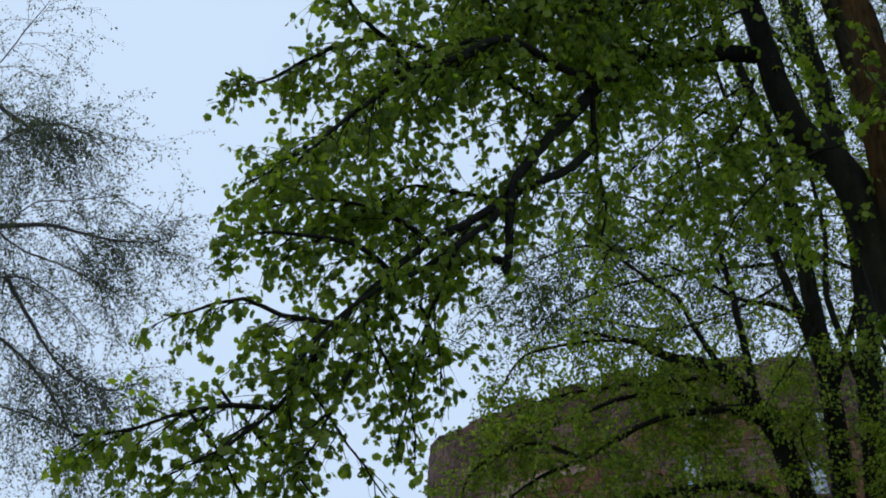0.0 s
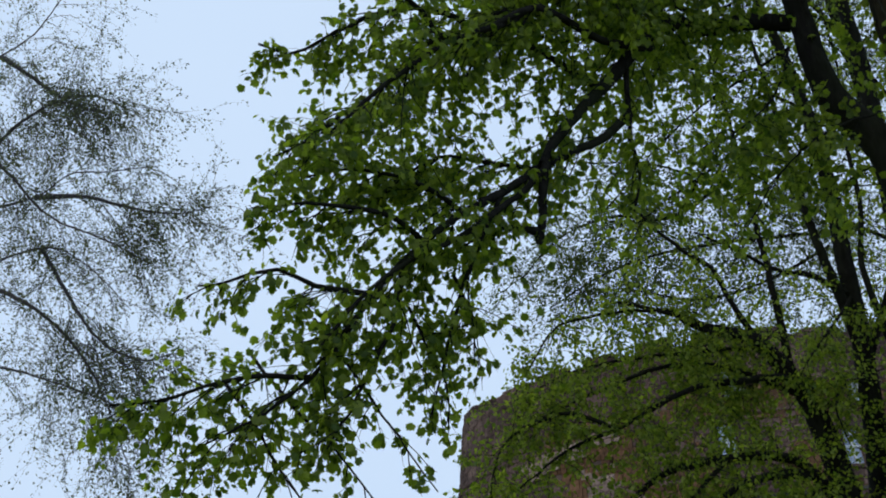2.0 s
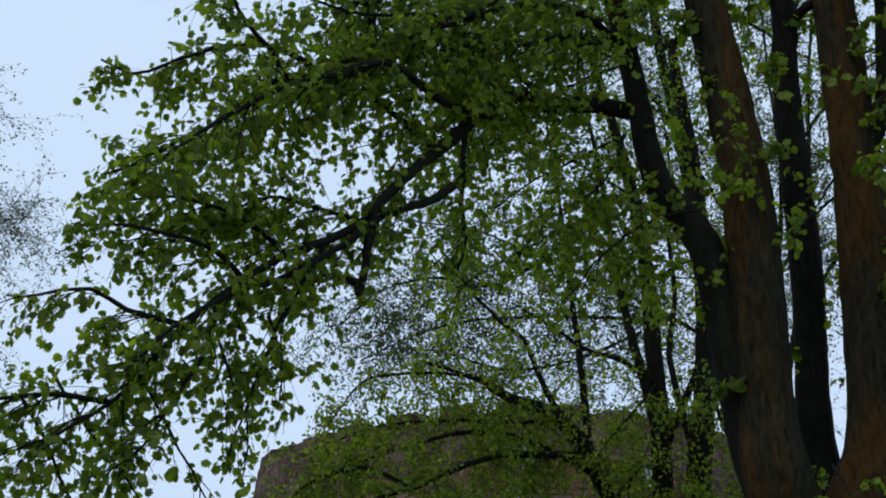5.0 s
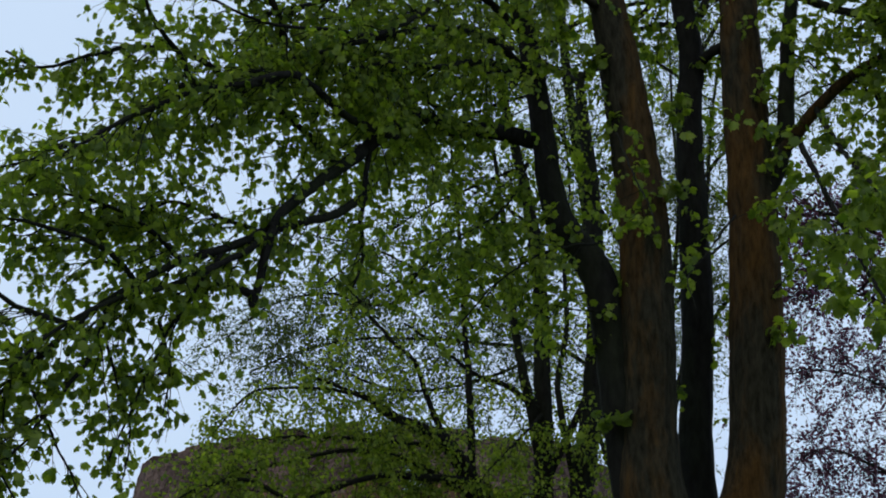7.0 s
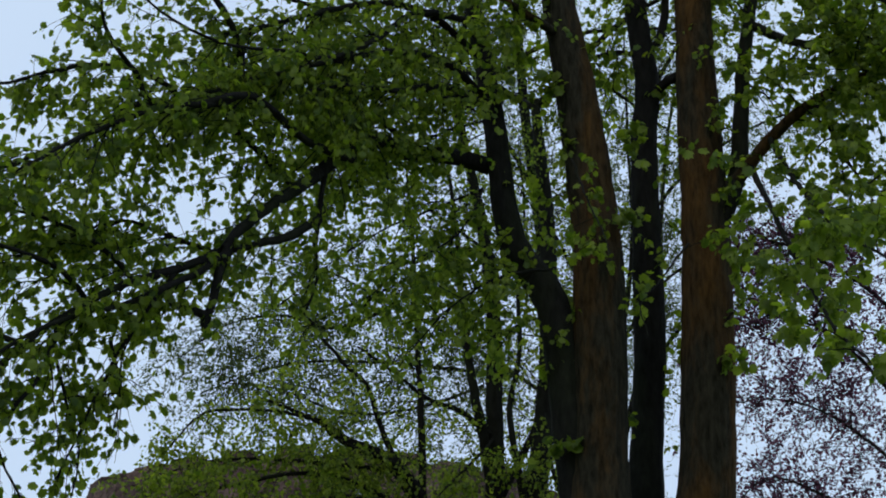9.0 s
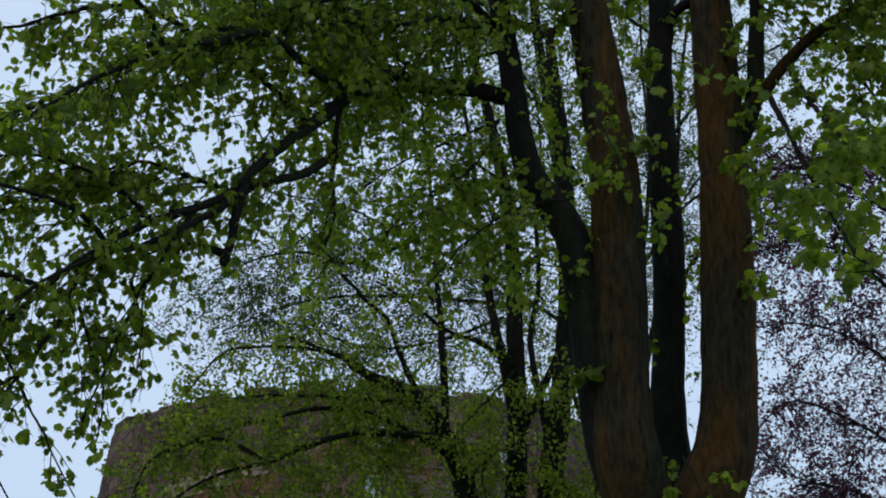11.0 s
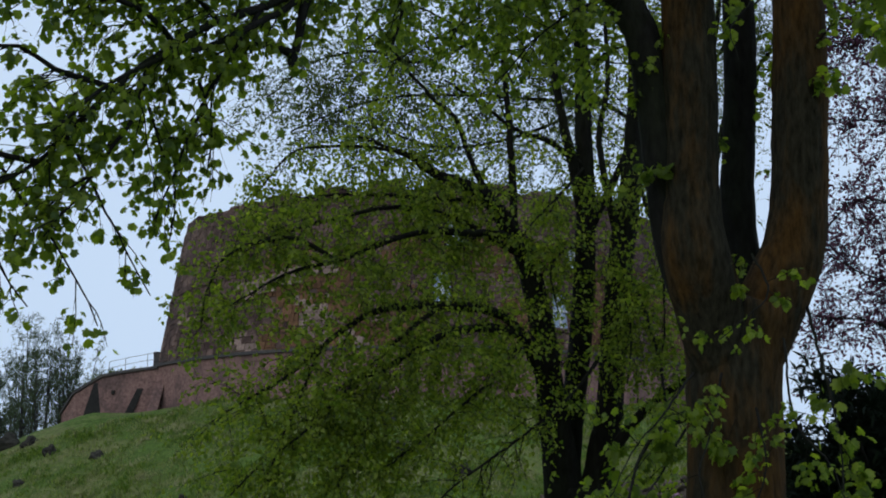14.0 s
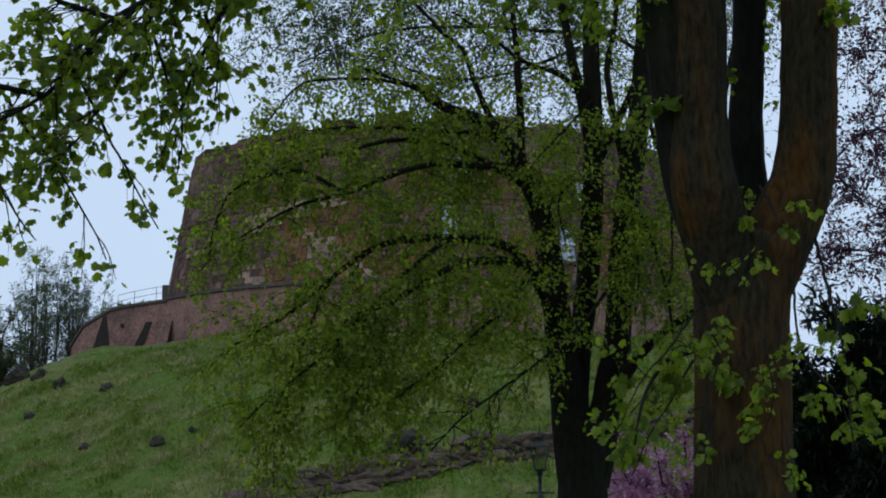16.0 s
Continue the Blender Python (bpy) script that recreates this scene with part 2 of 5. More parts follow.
def leaves(name, places, ways, size, shape, mat, parent, rng, hang=0.5, jitter=0.35):
    """One crown of leaves: each sits at a place, points along its way, hangs and turns a little by chance."""
    p, w = np.array(places), np.array(ways)
    n = len(p)
    w = w + rng.normal(0, jitter, (n, 3)) + np.array((0, 0, -hang))
    w /= np.linalg.norm(w, axis=1)[:, None] + 1e-9
    up = rng.normal(0, 0.6, (n, 3)) + np.array((0, 0, 1.0))
    x = np.cross(w, up)
    x /= np.linalg.norm(x, axis=1)[:, None] + 1e-9
    z = np.cross(x, w)
    s = size * rng.uniform(0.55, 1.2, n)
    t, f = shape
    fold = rng.uniform(0.4, 2.2, n)
    v = p[:, None] + s[:, None, None] * (t[None, :, 0, None] * x[:, None] + t[None, :, 1, None] * w[:, None] + (t[None, :, 2] * fold[:, None])[..., None] * z[:, None])
    faces = f[None] + (np.arange(n) * len(t))[:, None, None]
    return tagged(fast_mesh(name, v.reshape(-1, 3), faces.reshape(-1, 3), mat, parent), kind="stuff")


class Tree:
    """A tree: one trunk or limb mesh for each given line, twigs that grow from the lines by chance, and leaves on the twigs."""

    def __init__(self, name, label, base, bark, seed, category="tree"):
        self.root = thing(name, label, category, at=base)
        self.base, self.bark, self.rng = np.array(base), bark, np.random.default_rng(seed)
        self.twigs, self.places, self.ways, self.sizes, self.scale = Wood(), [], [], [], 1.0
        self.single = []

    def limb(self, name, points, r0, r1=0.0, sides=8, lumps=0.06, flare=0.0, bark=None):
        path = spline(points)
        s = np.linspace(0, 1, len(path))
        if isinstance(r0, tuple):
            far = np.cumsum([0.0] + [np.linalg.norm(np.subtract(b, a)) for a, b in zip(points, points[1:])])
            rad = np.interp(s, far / far[-1], r0)
        else:
            rad = r0 + (r1 - r0) * s
        if flare:
            rad = rad + flare * np.exp(-np.linspace(0, np.linalg.norm(path[-1] - path[0]), len(path)) / 0.35)
        path = path + self.rng.normal(0, 0.004, path.shape)
        w = Wood()
        w.tube(path - self.base, rad, sides, lumps)
        w.build(name, bark or self.bark, self.root)
        return path

    def shoots(self, path, count, length, start=0.15, end=1.0, droop=0.25, along=0.6, spread=0.9, sub=5, leaf_gap=0.07, r=0.010, bare=0.15, lean=(0, 0, 0), sub_length=0.45, bunch=1, taper=0.45):
        """count shoots from a line between two fractions of it; each carries sub side twigs with leaves."""
        rng = self.rng
        tang = np.gradient(path, axis=0)
        tang /= np.linalg.norm(tang, axis=1)[:, None] + 1e-9
        for k in range(count):
            s = start + (end - start) * (k + rng.random()) / count
            i = min(len(path) - 1, int(s * (len(path) - 1)))
            way = tang[i] * along + rng.normal(0, spread, 3) + np.array(lean)
            way /= np.linalg.norm(way) + 1e-9
            self.twig(path[i], way, length * rng.uniform(0.5, 1.25) * (1.15 - taper * s), r, droop, sub, leaf_gap, bare, sub_length, bunch)

    def twig(self, start, way, length, r, droop, sub, leaf_gap, bare, sub_length, bunch=1):
        rng = self.rng
        n = max(4, int(length / 0.12))
        p, line = np.array(start, float), []
        w = np.array(way, float)
        for k in range(n):
            line.append(p.copy())
            w = w + rng.normal(0, 0.13, 3) + np.array((0, 0, -droop * 0.16))
            w /= np.linalg.norm(w)
            p = p + w * length / n
        line.append(p)
        line = np.array(line)
        self.twigs.tube(line - self.base, np.linspace(r, r * 0.3, len(line)), 4 if r > 0.006 else 3)
        if sub:
            for k in range(sub):
                s = 0.2 + 0.8 * (k + rng.random()) / sub
                i = min(len(line) - 2, int(s * (len(line) - 1)))
                d = line[i + 1] - line[i]
                d = d / np.linalg.norm(d) * 0.8 + rng.normal(0, 0.6, 3)
                d /= np.linalg.norm(d)
                self.twig(line[i], d, length * sub_length * rng.uniform(0.5, 1.3), r * 0.5, droop * 1.3, 0, leaf_gap, bare * 0.5, 0, bunch)
        if leaf_gap:
            m = int(length * (1 - bare) / leaf_gap)
            for k in range(m + 1):
                s = bare + (1 - bare) * ((k + rng.random() * 0.8) / (m + 1)) ** 0.75
                q = s * (len(line) - 1)
                i = min(len(line) - 2, int(q))
                o = line[i] + (line[i + 1] - line[i]) * (q - i)
                d = line[i + 1] - line[i]
                d = d / np.linalg.norm(d)
                for _ in range(bunch):
                    side = rng.normal(0, 0.8, 3)
                    stalk = (d * 0.5 + side) * 0.03
                    self.places.append(o + stalk - self.base)
                    self.ways.append(d * 0.5 + side)
                    self.sizes.append(self.scale)
                    if self.scale >= 1.35:
                        self.single.append(len(self.sizes) - 1)

    def finish(self, size, shape, leaf, hang=0.5, twig_name="branchwork"):
        if self.twigs.v:
            tagged(self.twigs.build(twig_name, self.bark, self.root), kind="stuff")
        if self.single:
            # the large leaves nearest the visitor, one by one, on four shared outlines
            t, f = shape
            meshes = []
            for k in range(4):
                fold = (0.5, 1.0, 1.5, 2.1)[k]
                me = bpy.data.meshes.new("leaf")
                me.from_pydata([(x, y, z * fold) for x, y, z in t], [], [tuple(q) for q in f.tolist()])
                me.materials.append(leaf)
                meshes.append(me)
            picked = set(self.single[::max(1, -(-len(self.single) // 300))])
            for k, i in enumerate(sorted(picked)):
                w = Vector(np.array(self.ways[i]) + self.rng.normal(0, 0.35, 3) + (0, 0, -hang)).normalized()
                x = w.cross(Vector(self.rng.normal(0, 0.6, 3) + (0, 0, 1.0))).normalized()
                m = Matrix((x, w, x.cross(w))).transposed().to_4x4()
                ob = new("leaf", meshes[k % 4])
                ob.parent = self.root
                ob.matrix_basis = Matrix.Translation(self.places[i]) @ m @ Matrix.Scale(size * self.sizes[i] * self.rng.uniform(0.6, 1.2), 4)
            rest = [i for i in range(len(self.places)) if i not in picked]
            self.places, self.ways, self.sizes = [self.places[i] for i in rest], [self.ways[i] for i in rest], [self.sizes[i] for i in rest]
        if self.places:
            leaves("crown", self.places, self.ways, size * np.array(self.sizes), shape, leaf, self.root, self.rng, hang)
        return self.root


# ------------------------------------------------------------------ ground: a flat park and the castle mound
KEEP_X, KEEP_Y = -0.6, 95.2
MOUND_TOP, CREST, FOOT = 11.2, 17.5, 41.0


def ground_z(x, y):
    d = math.hypot(x - KEEP_X, y - KEEP_Y)
    k = min(1.0, max(0.0, (FOOT - d) / (FOOT - CREST)))
    k = k * k * (3 - 2 * k) * 0.45 + k * 0.55
    z = MOUND_TOP * k + 0.95 * min(1.0, max(0.0, (-14.5 - x) / 3.0)) * math.exp(-((y - 83.0) / 9.0) ** 2) * math.exp(-((x + 19.0) / 8.0) ** 2)
    rough = 0.34 * noise.noise((x * 0.3, y * 0.3, 1)) + 0.5 * noise.noise((x * 0.06, y * 0.06, 5))
    return z + rough * min(1.0, k * 4) * (1 if d > CREST + 1 else 0.3) + 0.03 * noise.noise((x * 0.5, y * 0.5, 9))


def axis(lo, hi, fine_lo, fine_hi, fine, coarse):
    a = list(np.arange(fine_lo, fine_hi + 0.01, fine))
    left, right, s = [], [], coarse
    x = fine_lo
    while x > lo:
        x -= s
        s *= 1.5
        left.append(x)
    x, s = fine_hi, coarse
    while x < hi:
        x += s
        s *= 1.5
        right.append(x)
    return left[::-1] + a + right


gx, gy = axis(-1500, 1500, -45, 45, 0.75, 2.0), axis(-600, 2500, -6, 140, 0.75, 2.0)
gv = [(x, y, ground_z(x, y)) for y, x in product(gy, gx)]
gf = [(j * len(gx) + i, j * len(gx) + i + 1, (j + 1) * len(gx) + i + 1, (j + 1) * len(gx) + i) for j, i in product(range(len(gy) - 1), range(len(gx) - 1))]
ground = mesh_object("ground", gv, gf, GRASS_SOIL, None, True)
tagged(ground, "rough spring grass over a castle mound and park", "ground", kind="structure")

# rough grass on the flank of the mound that faces the visitor
rng = np.random.default_rng(5)
n = 210000
gx_, gy_ = rng.uniform(-24, 14, n), rng.uniform(55, 80, n)
keep_it = np.array([noise.noise((x * 0.35, y * 0.35, 3)) > 0.30 - 0.9 * rng.random() for x, y in zip(gx_, gy_)])
gx_, gy_ = gx_[keep_it], gy_[keep_it]
gp = np.array([(x, y, ground_z(x, y) - 0.03) for x, y in zip(gx_, gy_)])
tuft = np.array([0.75 + 0.9 * max(-0.3, noise.noise((x * 0.8, y * 0.8, 7))) for x, y, _ in gp])
gw = rng.normal(0, 0.45, gp.shape) + np.array((0, 0, 1.0))
tagged(leaves("rough_grass", gp, gw, 0.27 * tuft * rng.uniform(0.6, 1.3, len(gp)), NEEDLE, BLADE, None, rng, -0.2, 0.35), "tufted pale green grass on the mound's slope", "grass", kind="stuff")


# ------------------------------------------------------------------ the keep
KEEP_LOW, KEEP_HIGH, R_LOW, R_HIGH, THICK = 11.0, 22.1, 15.85, 14.0, 1.6


def keep_radius(z):
    k = (z - KEEP_LOW) / (KEEP_HIGH - KEEP_LOW)
    return R_LOW + (R_HIGH - R_LOW) * k


def on_keep(a, z, out=0.0):
    """A point of the keep's face at the angle a (degrees, 0 towards the visitor, plus to the right) and height z."""
    r = keep_radius(z) + out
    return (KEEP_X + r * math.sin(radians(a)), KEEP_Y - r * math.cos(radians(a)), z)


def curved_block(verts, faces, a0, a1, z0, z1, out, back, nz=1, cut=0.0):
    b = len(verts)
    da, dz = cut / 15.5 * 57.3, cut
    for o, s in ((back, 0), (out, 1)):
        for a, z in ((a0, z0), (a1, z0), (a1, z1), (a0, z1)):
            aa = a + (da if a == a0 else -da) * s
            zz = z + (dz if z == z0 else -dz) * s
            verts.append(on_keep(aa, zz, o))
    faces += [(b + 4, b + 5, b + 6, b + 7), (b, b + 1, b + 5, b + 4), (b + 1, b + 2, b + 6, b + 5), (b + 2, b + 3, b + 7, b + 6), (b + 3, b, b + 4, b + 7), (b + 3, b + 2, b + 1, b)]


# window openings: middle angle, half width in degrees, sill and head
WINDOWS = [(6.6, 1.9, 19.15, 20.45), (3.7, 2.1, 15.85, 17.85), (27.6, 2.1, 15.05, 17.05), (31.4, 1.5, 18.4, 19.4)]
keep = thing("castle_keep", "round red sandstone castle keep with battlements on a mound", "castle", at=(KEEP_X, KEEP_Y, MOUND_TOP))
keep_inv = Matrix.Translation((-KEEP_X, -KEEP_Y, -MOUND_TOP))


def keep_part(name, verts, faces, mat, parent=None, label="", smooth=False):
    ob = mesh_object(name, [keep_inv @ Vector(v) for v in verts], faces, mat, parent or keep, smooth)
    return tagged(ob, label)


a_edges = sorted({float(a) for a in range(-180, 181, 5)} | {w[0] - w[1] for w in WINDOWS} | {w[0] + w[1] for w in WINDOWS})
z_edges = sorted({KEEP_LOW, 13.0, KEEP_HIGH} | {w[2] for w in WINDOWS} | {w[3] for w in WINDOWS})
kv, kf = [], []
for (a0, a1), (z0, z1) in product(zip(a_edges, a_edges[1:]), zip(z_edges, z_edges[1:])):
    am, zm = (a0 + a1) / 2, (z0 + z1) / 2
    if any(abs(am - w[0]) < w[1] and w[2] < zm < w[3] for w in WINDOWS):
        continue
    curved_block(kv, kf, a0, a1, z0, z1, 0.0, -THICK)
keep_part("wall", kv, kf, MORTAR, label="mortared rubble core of the keep's wall")

# battlements: low worn merlons
mrng = random.Random(11)
for k in range(30):
    a = -180 + 12 * k
    mv, mf = [], []
    w = 8.2 + mrng.uniform(-1.2, 1.2)
    curved_block(mv, mf, a, a + w, KEEP_HIGH - 0.02, KEEP_HIGH + 0.55 + mrng.uniform(-0.3, 0.2), 0.02, -0.6, cut=0.09)
    keep_part("merlon", mv, mf, STONE_PIECE)
rings = [[on_keep(5 * k, 18.25 + dz, o) for k in range(72)] for dz, o in ((-0.11, -0.1), (-0.11, 0.09), (0.02, 0.10), (0.07, -0.1))]
keep_part("string_course", [q for r in rings for q in r], [(i * 72 + k, i * 72 + (k + 1) % 72, (i + 1) % 4 * 72 + (k + 1) % 72, (i + 1) % 4 * 72 + k) for i in range(4) for k in range(72)], STONE, label="weathered projecting string course")


def in_window(a0, a1, z0, z1):
    return any(a1 > w[0] - w[1] - 0.5 and a0 < w[0] + w[1] + 0.5 and z1 > w[2] - 0.2 and z0 < w[3] + 0.25 for w in WINDOWS)


# facing blocks, course by course
blocks, near_blocks = [], []
z = KEEP_LOW + 0.5
brng = random.Random(3)
while z < KEEP_HIGH - 0.15:
    h = brng.choice((0.2, 0.26, 0.3, 0.36, 0.42))
    a = -100 + brng.uniform(0, 2)
    while a < 96:
        w = brng.uniform(0.7, 2.5)
        if not in_window(a, a + w, z, z + h) and brng.random() > 0.02:
            near = -92 < a < -35 and z > 13.2
            (near_blocks if near and len(near_blocks) < 300 and brng.random() < 0.36 else blocks).append((a, a + w, z + brng.uniform(-0.05, 0.03), z + h + brng.uniform(-0.03, 0.05), brng.uniform(0.012, 0.055)))
        a += w
    z += h
# weathered rubble on the open flank, a pale broken ledge, rust-red repairs round the windows
facing = {"stone_facing": (STONE, [], []), "rust_facing": (STONE_RUST, [], []), "pale_facing": (STONE_PALE, [], [])}
for a0, a1, z0, z1, o in blocks:
    patchy = noise.noise((a0 * 0.07, z0 * 0.45, 4)) + brng.uniform(-0.25, 0.25)
    ledge = abs(z0 - 17.1 - 0.045 * (a0 + 40)) < 0.45 and -62 < a0 < -18
    if ledge and patchy > -0.25 or (a0 < -10 and z0 < 16.5 and patchy > 0.42):
        key = "pale_facing"
    elif -34 < a0 < 75 and 12.5 < z0 < 19.5 and patchy > -0.08:
        key = "rust_facing"
    else:
        key = "stone_facing"
    curved_block(facing[key][1], facing[key][2], a0 + 0.02, a1 - 0.02, z0 + 0.004, z1 - 0.004, o + (0.1 if ledge else 0), -0.05, cut=0.012)
for key, (stone, bv, bf) in facing.items():
    tagged(keep_part(key, bv, bf, stone), kind="stuff")


def keep_window(w, lights, rows, arched):
    a, half, z0, z1 = w
    win = keep_part("window", *frame_of(a, half, z0, z1, 0.11, -0.12, -0.34), TIMBER if not arched else STONE_PIECE, label="small mullioned window with pale stone surround" if arched else "white-framed casement window")
    step, high = 2 * half / lights, (z1 - z0) / rows
    for i, j in product(range(lights), range(rows)):
        a0, a1, b0, b1 = a - half + i * step + 0.22, a - half + (i + 1) * step - 0.22, z0 + j * high + 0.09, z0 + (j + 1) * high - 0.09
        pv, pf = [], []
        if arched and j == rows - 1:
            top = [on_keep((a0 + a1) / 2 - (a1 - a0) / 2 * math.cos(q), b1 - 0.28 + 0.28 * math.sin(q), -0.26) for q in np.linspace(0, math.pi, 9)]
            face = [on_keep(a0, b0, -0.26), *top, on_keep(a1, b0, -0.26)]
            m = len(face)
            pv = face + [(x, y + 0.03, zz) for x, y, zz in face]
            pf = [tuple(range(m))[::-1], tuple(range(m, 2 * m))] + [(q, (q + 1) % m, m + (q + 1) % m, m + q) for q in range(m)]
        else:
            curved_block(pv, pf, a0, a1, b0, b1, -0.25, -0.28)
        keep_part("pane", pv, pf, WINDOW_GLASS, win)
    mv, mf = [], []
    for i in range(1, lights):
        curved_block(mv, mf, a - half + i * step - 0.22, a - half + i * step + 0.22, z0 + 0.1, z1 - 0.1, -0.14, -0.32)
    for j in range(1, rows):
        curved_block(mv, mf, a - half + 0.3, a + half - 0.3, z0 + j * high - 0.06, z0 + j * high + 0.06, -0.15, -0.31)
    keep_part("mullion", mv, mf, TIMBER, win)
    sv, sf = [], []
    curved_block(sv, sf, a - half - 0.4, a + half + 0.4, z0 - 0.16, z0 - 0.005, 0.12, -0.12, cut=0.02)
    keep_part("sill", sv, sf, STONE_PIECE, win)
    # added dark panel behind the opening; its colour stands for the unlit room
    dv, df = [], []
    curved_block(dv, df, a - half - 0.3, a + half + 0.3, z0 - 0.1, z1 + 0.1, -THICK - 0.01, -THICK - 0.1)
    keep_part("shutter", dv, df, INNER_SHADE, win)


def frame_of(a, half, z0, z1, t, out, back):
    v, f = [], []
    ta = t / 15.3 * 57.3
    curved_block(v, f, a - half, a - half + ta, z0, z1, out, back)
    curved_block(v, f, a + half - ta, a + half, z0, z1, out, back)
    curved_block(v, f, a - half + ta, a + half - ta, z0, z0 + t, out, back)
    curved_block(v, f, a - half + ta, a + half - ta, z1 - t, z1, out, back)
    return v, f


for w, (lights, rows, arched) in zip(WINDOWS, ((3, 2, False), (2, 2, True), (2, 2, True), (2, 2, False))):
    keep_window(w, lights, rows, arched)

# the roof deck inside the battlements
rv = [on_keep(a, KEEP_HIGH - 0.35, -THICK + 0.1) for a in range(-180, 180, 6)]
rv2 = [(x, y, z - 0.25) for x, y, z in rv]
m = len(rv)
keep_part("roof", rv + rv2, [tuple(range(m)), tuple(range(m, 2 * m))[::-1]] + [(i, i + m, (i + 1) % m + m, (i + 1) % m) for i in range(m)], COPING)

# ------------------------------------------------------------------ the apron wall round the keep's foot, and its wing
apron = tagged(thing("apron_wall", "old brick and sandstone retaining wall with dark coping", "wall", at=(KEEP_X, KEEP_Y - 17, MOUND_TOP)), kind="structure")
ap_inv = Matrix.Translation((-KEEP_X, -(KEEP_Y - 17), -MOUND_TOP))


def ribbon(points, tops, bottoms, half):
    """An upright wall with thickness along a line of plan points."""
    p = np.array(points, float)
    t = np.gradient(p, axis=0)
    t /= np.linalg.norm(t, axis=1)[:, None]
    nrm = np.stack([-t[:, 1], t[:, 0]], 1) * half
    v, f = [], []
    for q, d, hi, lo in zip(p, nrm, tops, bottoms):
        v += [(q[0] - d[0], q[1] - d[1], lo), (q[0] + d[0], q[1] + d[1], lo), (q[0] + d[0], q[1] + d[1], hi), (q[0] - d[0], q[1] - d[1], hi)]
    k = len(p)
    for i in range(k - 1):
        a, b = 4 * i, 4 * (i + 1)
        f += [(a + j, a + (j + 1) % 4, b + (j + 1) % 4, b + j) for j in range(4)]
    f += [(3, 2, 1, 0), (4 * k - 4, 4 * k - 3, 4 * k - 2, 4 * k - 1)]
    return v, f


def arc(a0, a1, r, n):
    return [(KEEP_X + r * math.sin(radians(a)), KEEP_Y - r * math.cos(radians(a))) for a in np.linspace(a0, a1, n)]


ring = arc(-51, 80, 17.3, 40)
ring_top = [13.45] * 40
v, f = ribbon(ring, ring_top, [9.5] * 40, 0.3)
tagged(mesh_object("wall", [ap_inv @ Vector(q) for q in v], f, BRICKWORK, apron), "patched brick face of the retaining wall")
v, f = ribbon(ring, [q + 0.16 for q in ring_top], [q + 0.004 for q in ring_top], 0.42)
mesh_object("coping", [ap_inv @ Vector(q) for q in v], f, COPING, apron)
wing_plan = [(-14.08, 84.30), (-15.58, 84.60), (-16.96, 85.00), (-18.47, 85.60), (-19.21, 86.60), (-19.31, 88.00)]
wing_top = [13.36, 13.20, 13.02, 12.18, 11.26, 10.96]
v, f = ribbon(wing_plan, wing_top, [9.5] * 6, 0.35)
tagged(mesh_object("wing_wall", [ap_inv @ Vector(q) for q in v], f, BRICKWORK, apron), "falling end of the retaining wall in pinkish brick")
v, f = ribbon(wing_plan, [q + 0.14 for q in wing_top], [q + 0.004 for q in wing_top], 0.45)
mesh_object("wing_coping", [ap_inv @ Vector(q) for q in v], f, COPING, apron)


def box_bm(sx, sy, sz, bevel=0.0, at=(0, 0, 0), rot=None):
    bm = bmesh.new()
    bmesh.ops.create_cube(bm, size=1)
    bmesh.ops.scale(bm, vec=(sx, sy, sz), verts=bm.verts)
    if bevel:
        bmesh.ops.bevel(bm, geom=bm.edges[:], offset=bevel, segments=2, affect="EDGES", profile=0.6)
    if rot is not None:
        bmesh.ops.rotate(bm, verts=bm.verts, matrix=rot)
    bmesh.ops.translate(bm, verts=bm.verts, vec=at)
    return bm


def raking_buttress(x, y, foot_w, depth, high, lean, mat, name):
    """A sloped buttress, or a dark wedge painted as a niche's shade, against the wall's face."""
    v = [(-foot_w / 2, 0, -0.6), (foot_w / 2, 0, -0.6), (foot_w / 2 + lean, 0, high), (-foot_w / 2 + lean + 0.12, 0, high),
         (-foot_w / 2, -depth, -0.6), (foot_w / 2, -depth, -0.6), (foot_w / 2 + lean, -0.05, high), (-foot_w / 2 + lean + 0.12, -0.05, high)]
    f = [(0, 1, 2, 3), (7, 6, 5, 4), (0, 4, 5, 1), (1, 5, 6, 2), (2, 6, 7, 3), (3, 7, 4, 0)]
    z = ground_z(x, y)
    return mesh_object(name, [ap_inv @ Vector((x + q[0], y + q[1], z + q[2])) for q in v], f, mat, apron)


tagged(raking_buttress(-14.35, 83.75, 0.55, 0.8, 2.1, 0.45, BRICKWORK, "buttress"), "raking brick buttress")
tagged(raking_buttress(-12.2, 82.2, 0.3, 0.35, 1.7, 0.1, BRICKWORK, "buttress"), "thin brick buttress")
# dark wedges proud of the face: the niches' shade is in their colour
tagged(raking_buttress(-15.85, 84.16, 0.45, 0.16, 1.3, 0.75, INNER_SHADE, "recess"), "dark slanting wedge painted as a niche's shade")
tagged(raking_buttress(-17.75, 84.84, 0.85, 0.18, 1.6, 0.5, INNER_SHADE, "recess"), "dark slanting wedge painted as a niche's shade")
tagged(raking_buttress(-18.75, 85.75, 0.6, 0.3, 1.0, 0.4, COPING, "buttress"), "dark raking buttress")

# no opening is cut; a dark block gives the drain hole's shade by colour
hole = part("drain_hole", box_bm(0.16, 0.3, 0.2, 0.02), INNER_SHADE, apron, "small dark block painted as the shade in a drain hole")
hole.location = Vector((-16.5, 84.55, 12.2)) - Vector((KEEP_X, KEEP_Y - 17, MOUND_TOP))

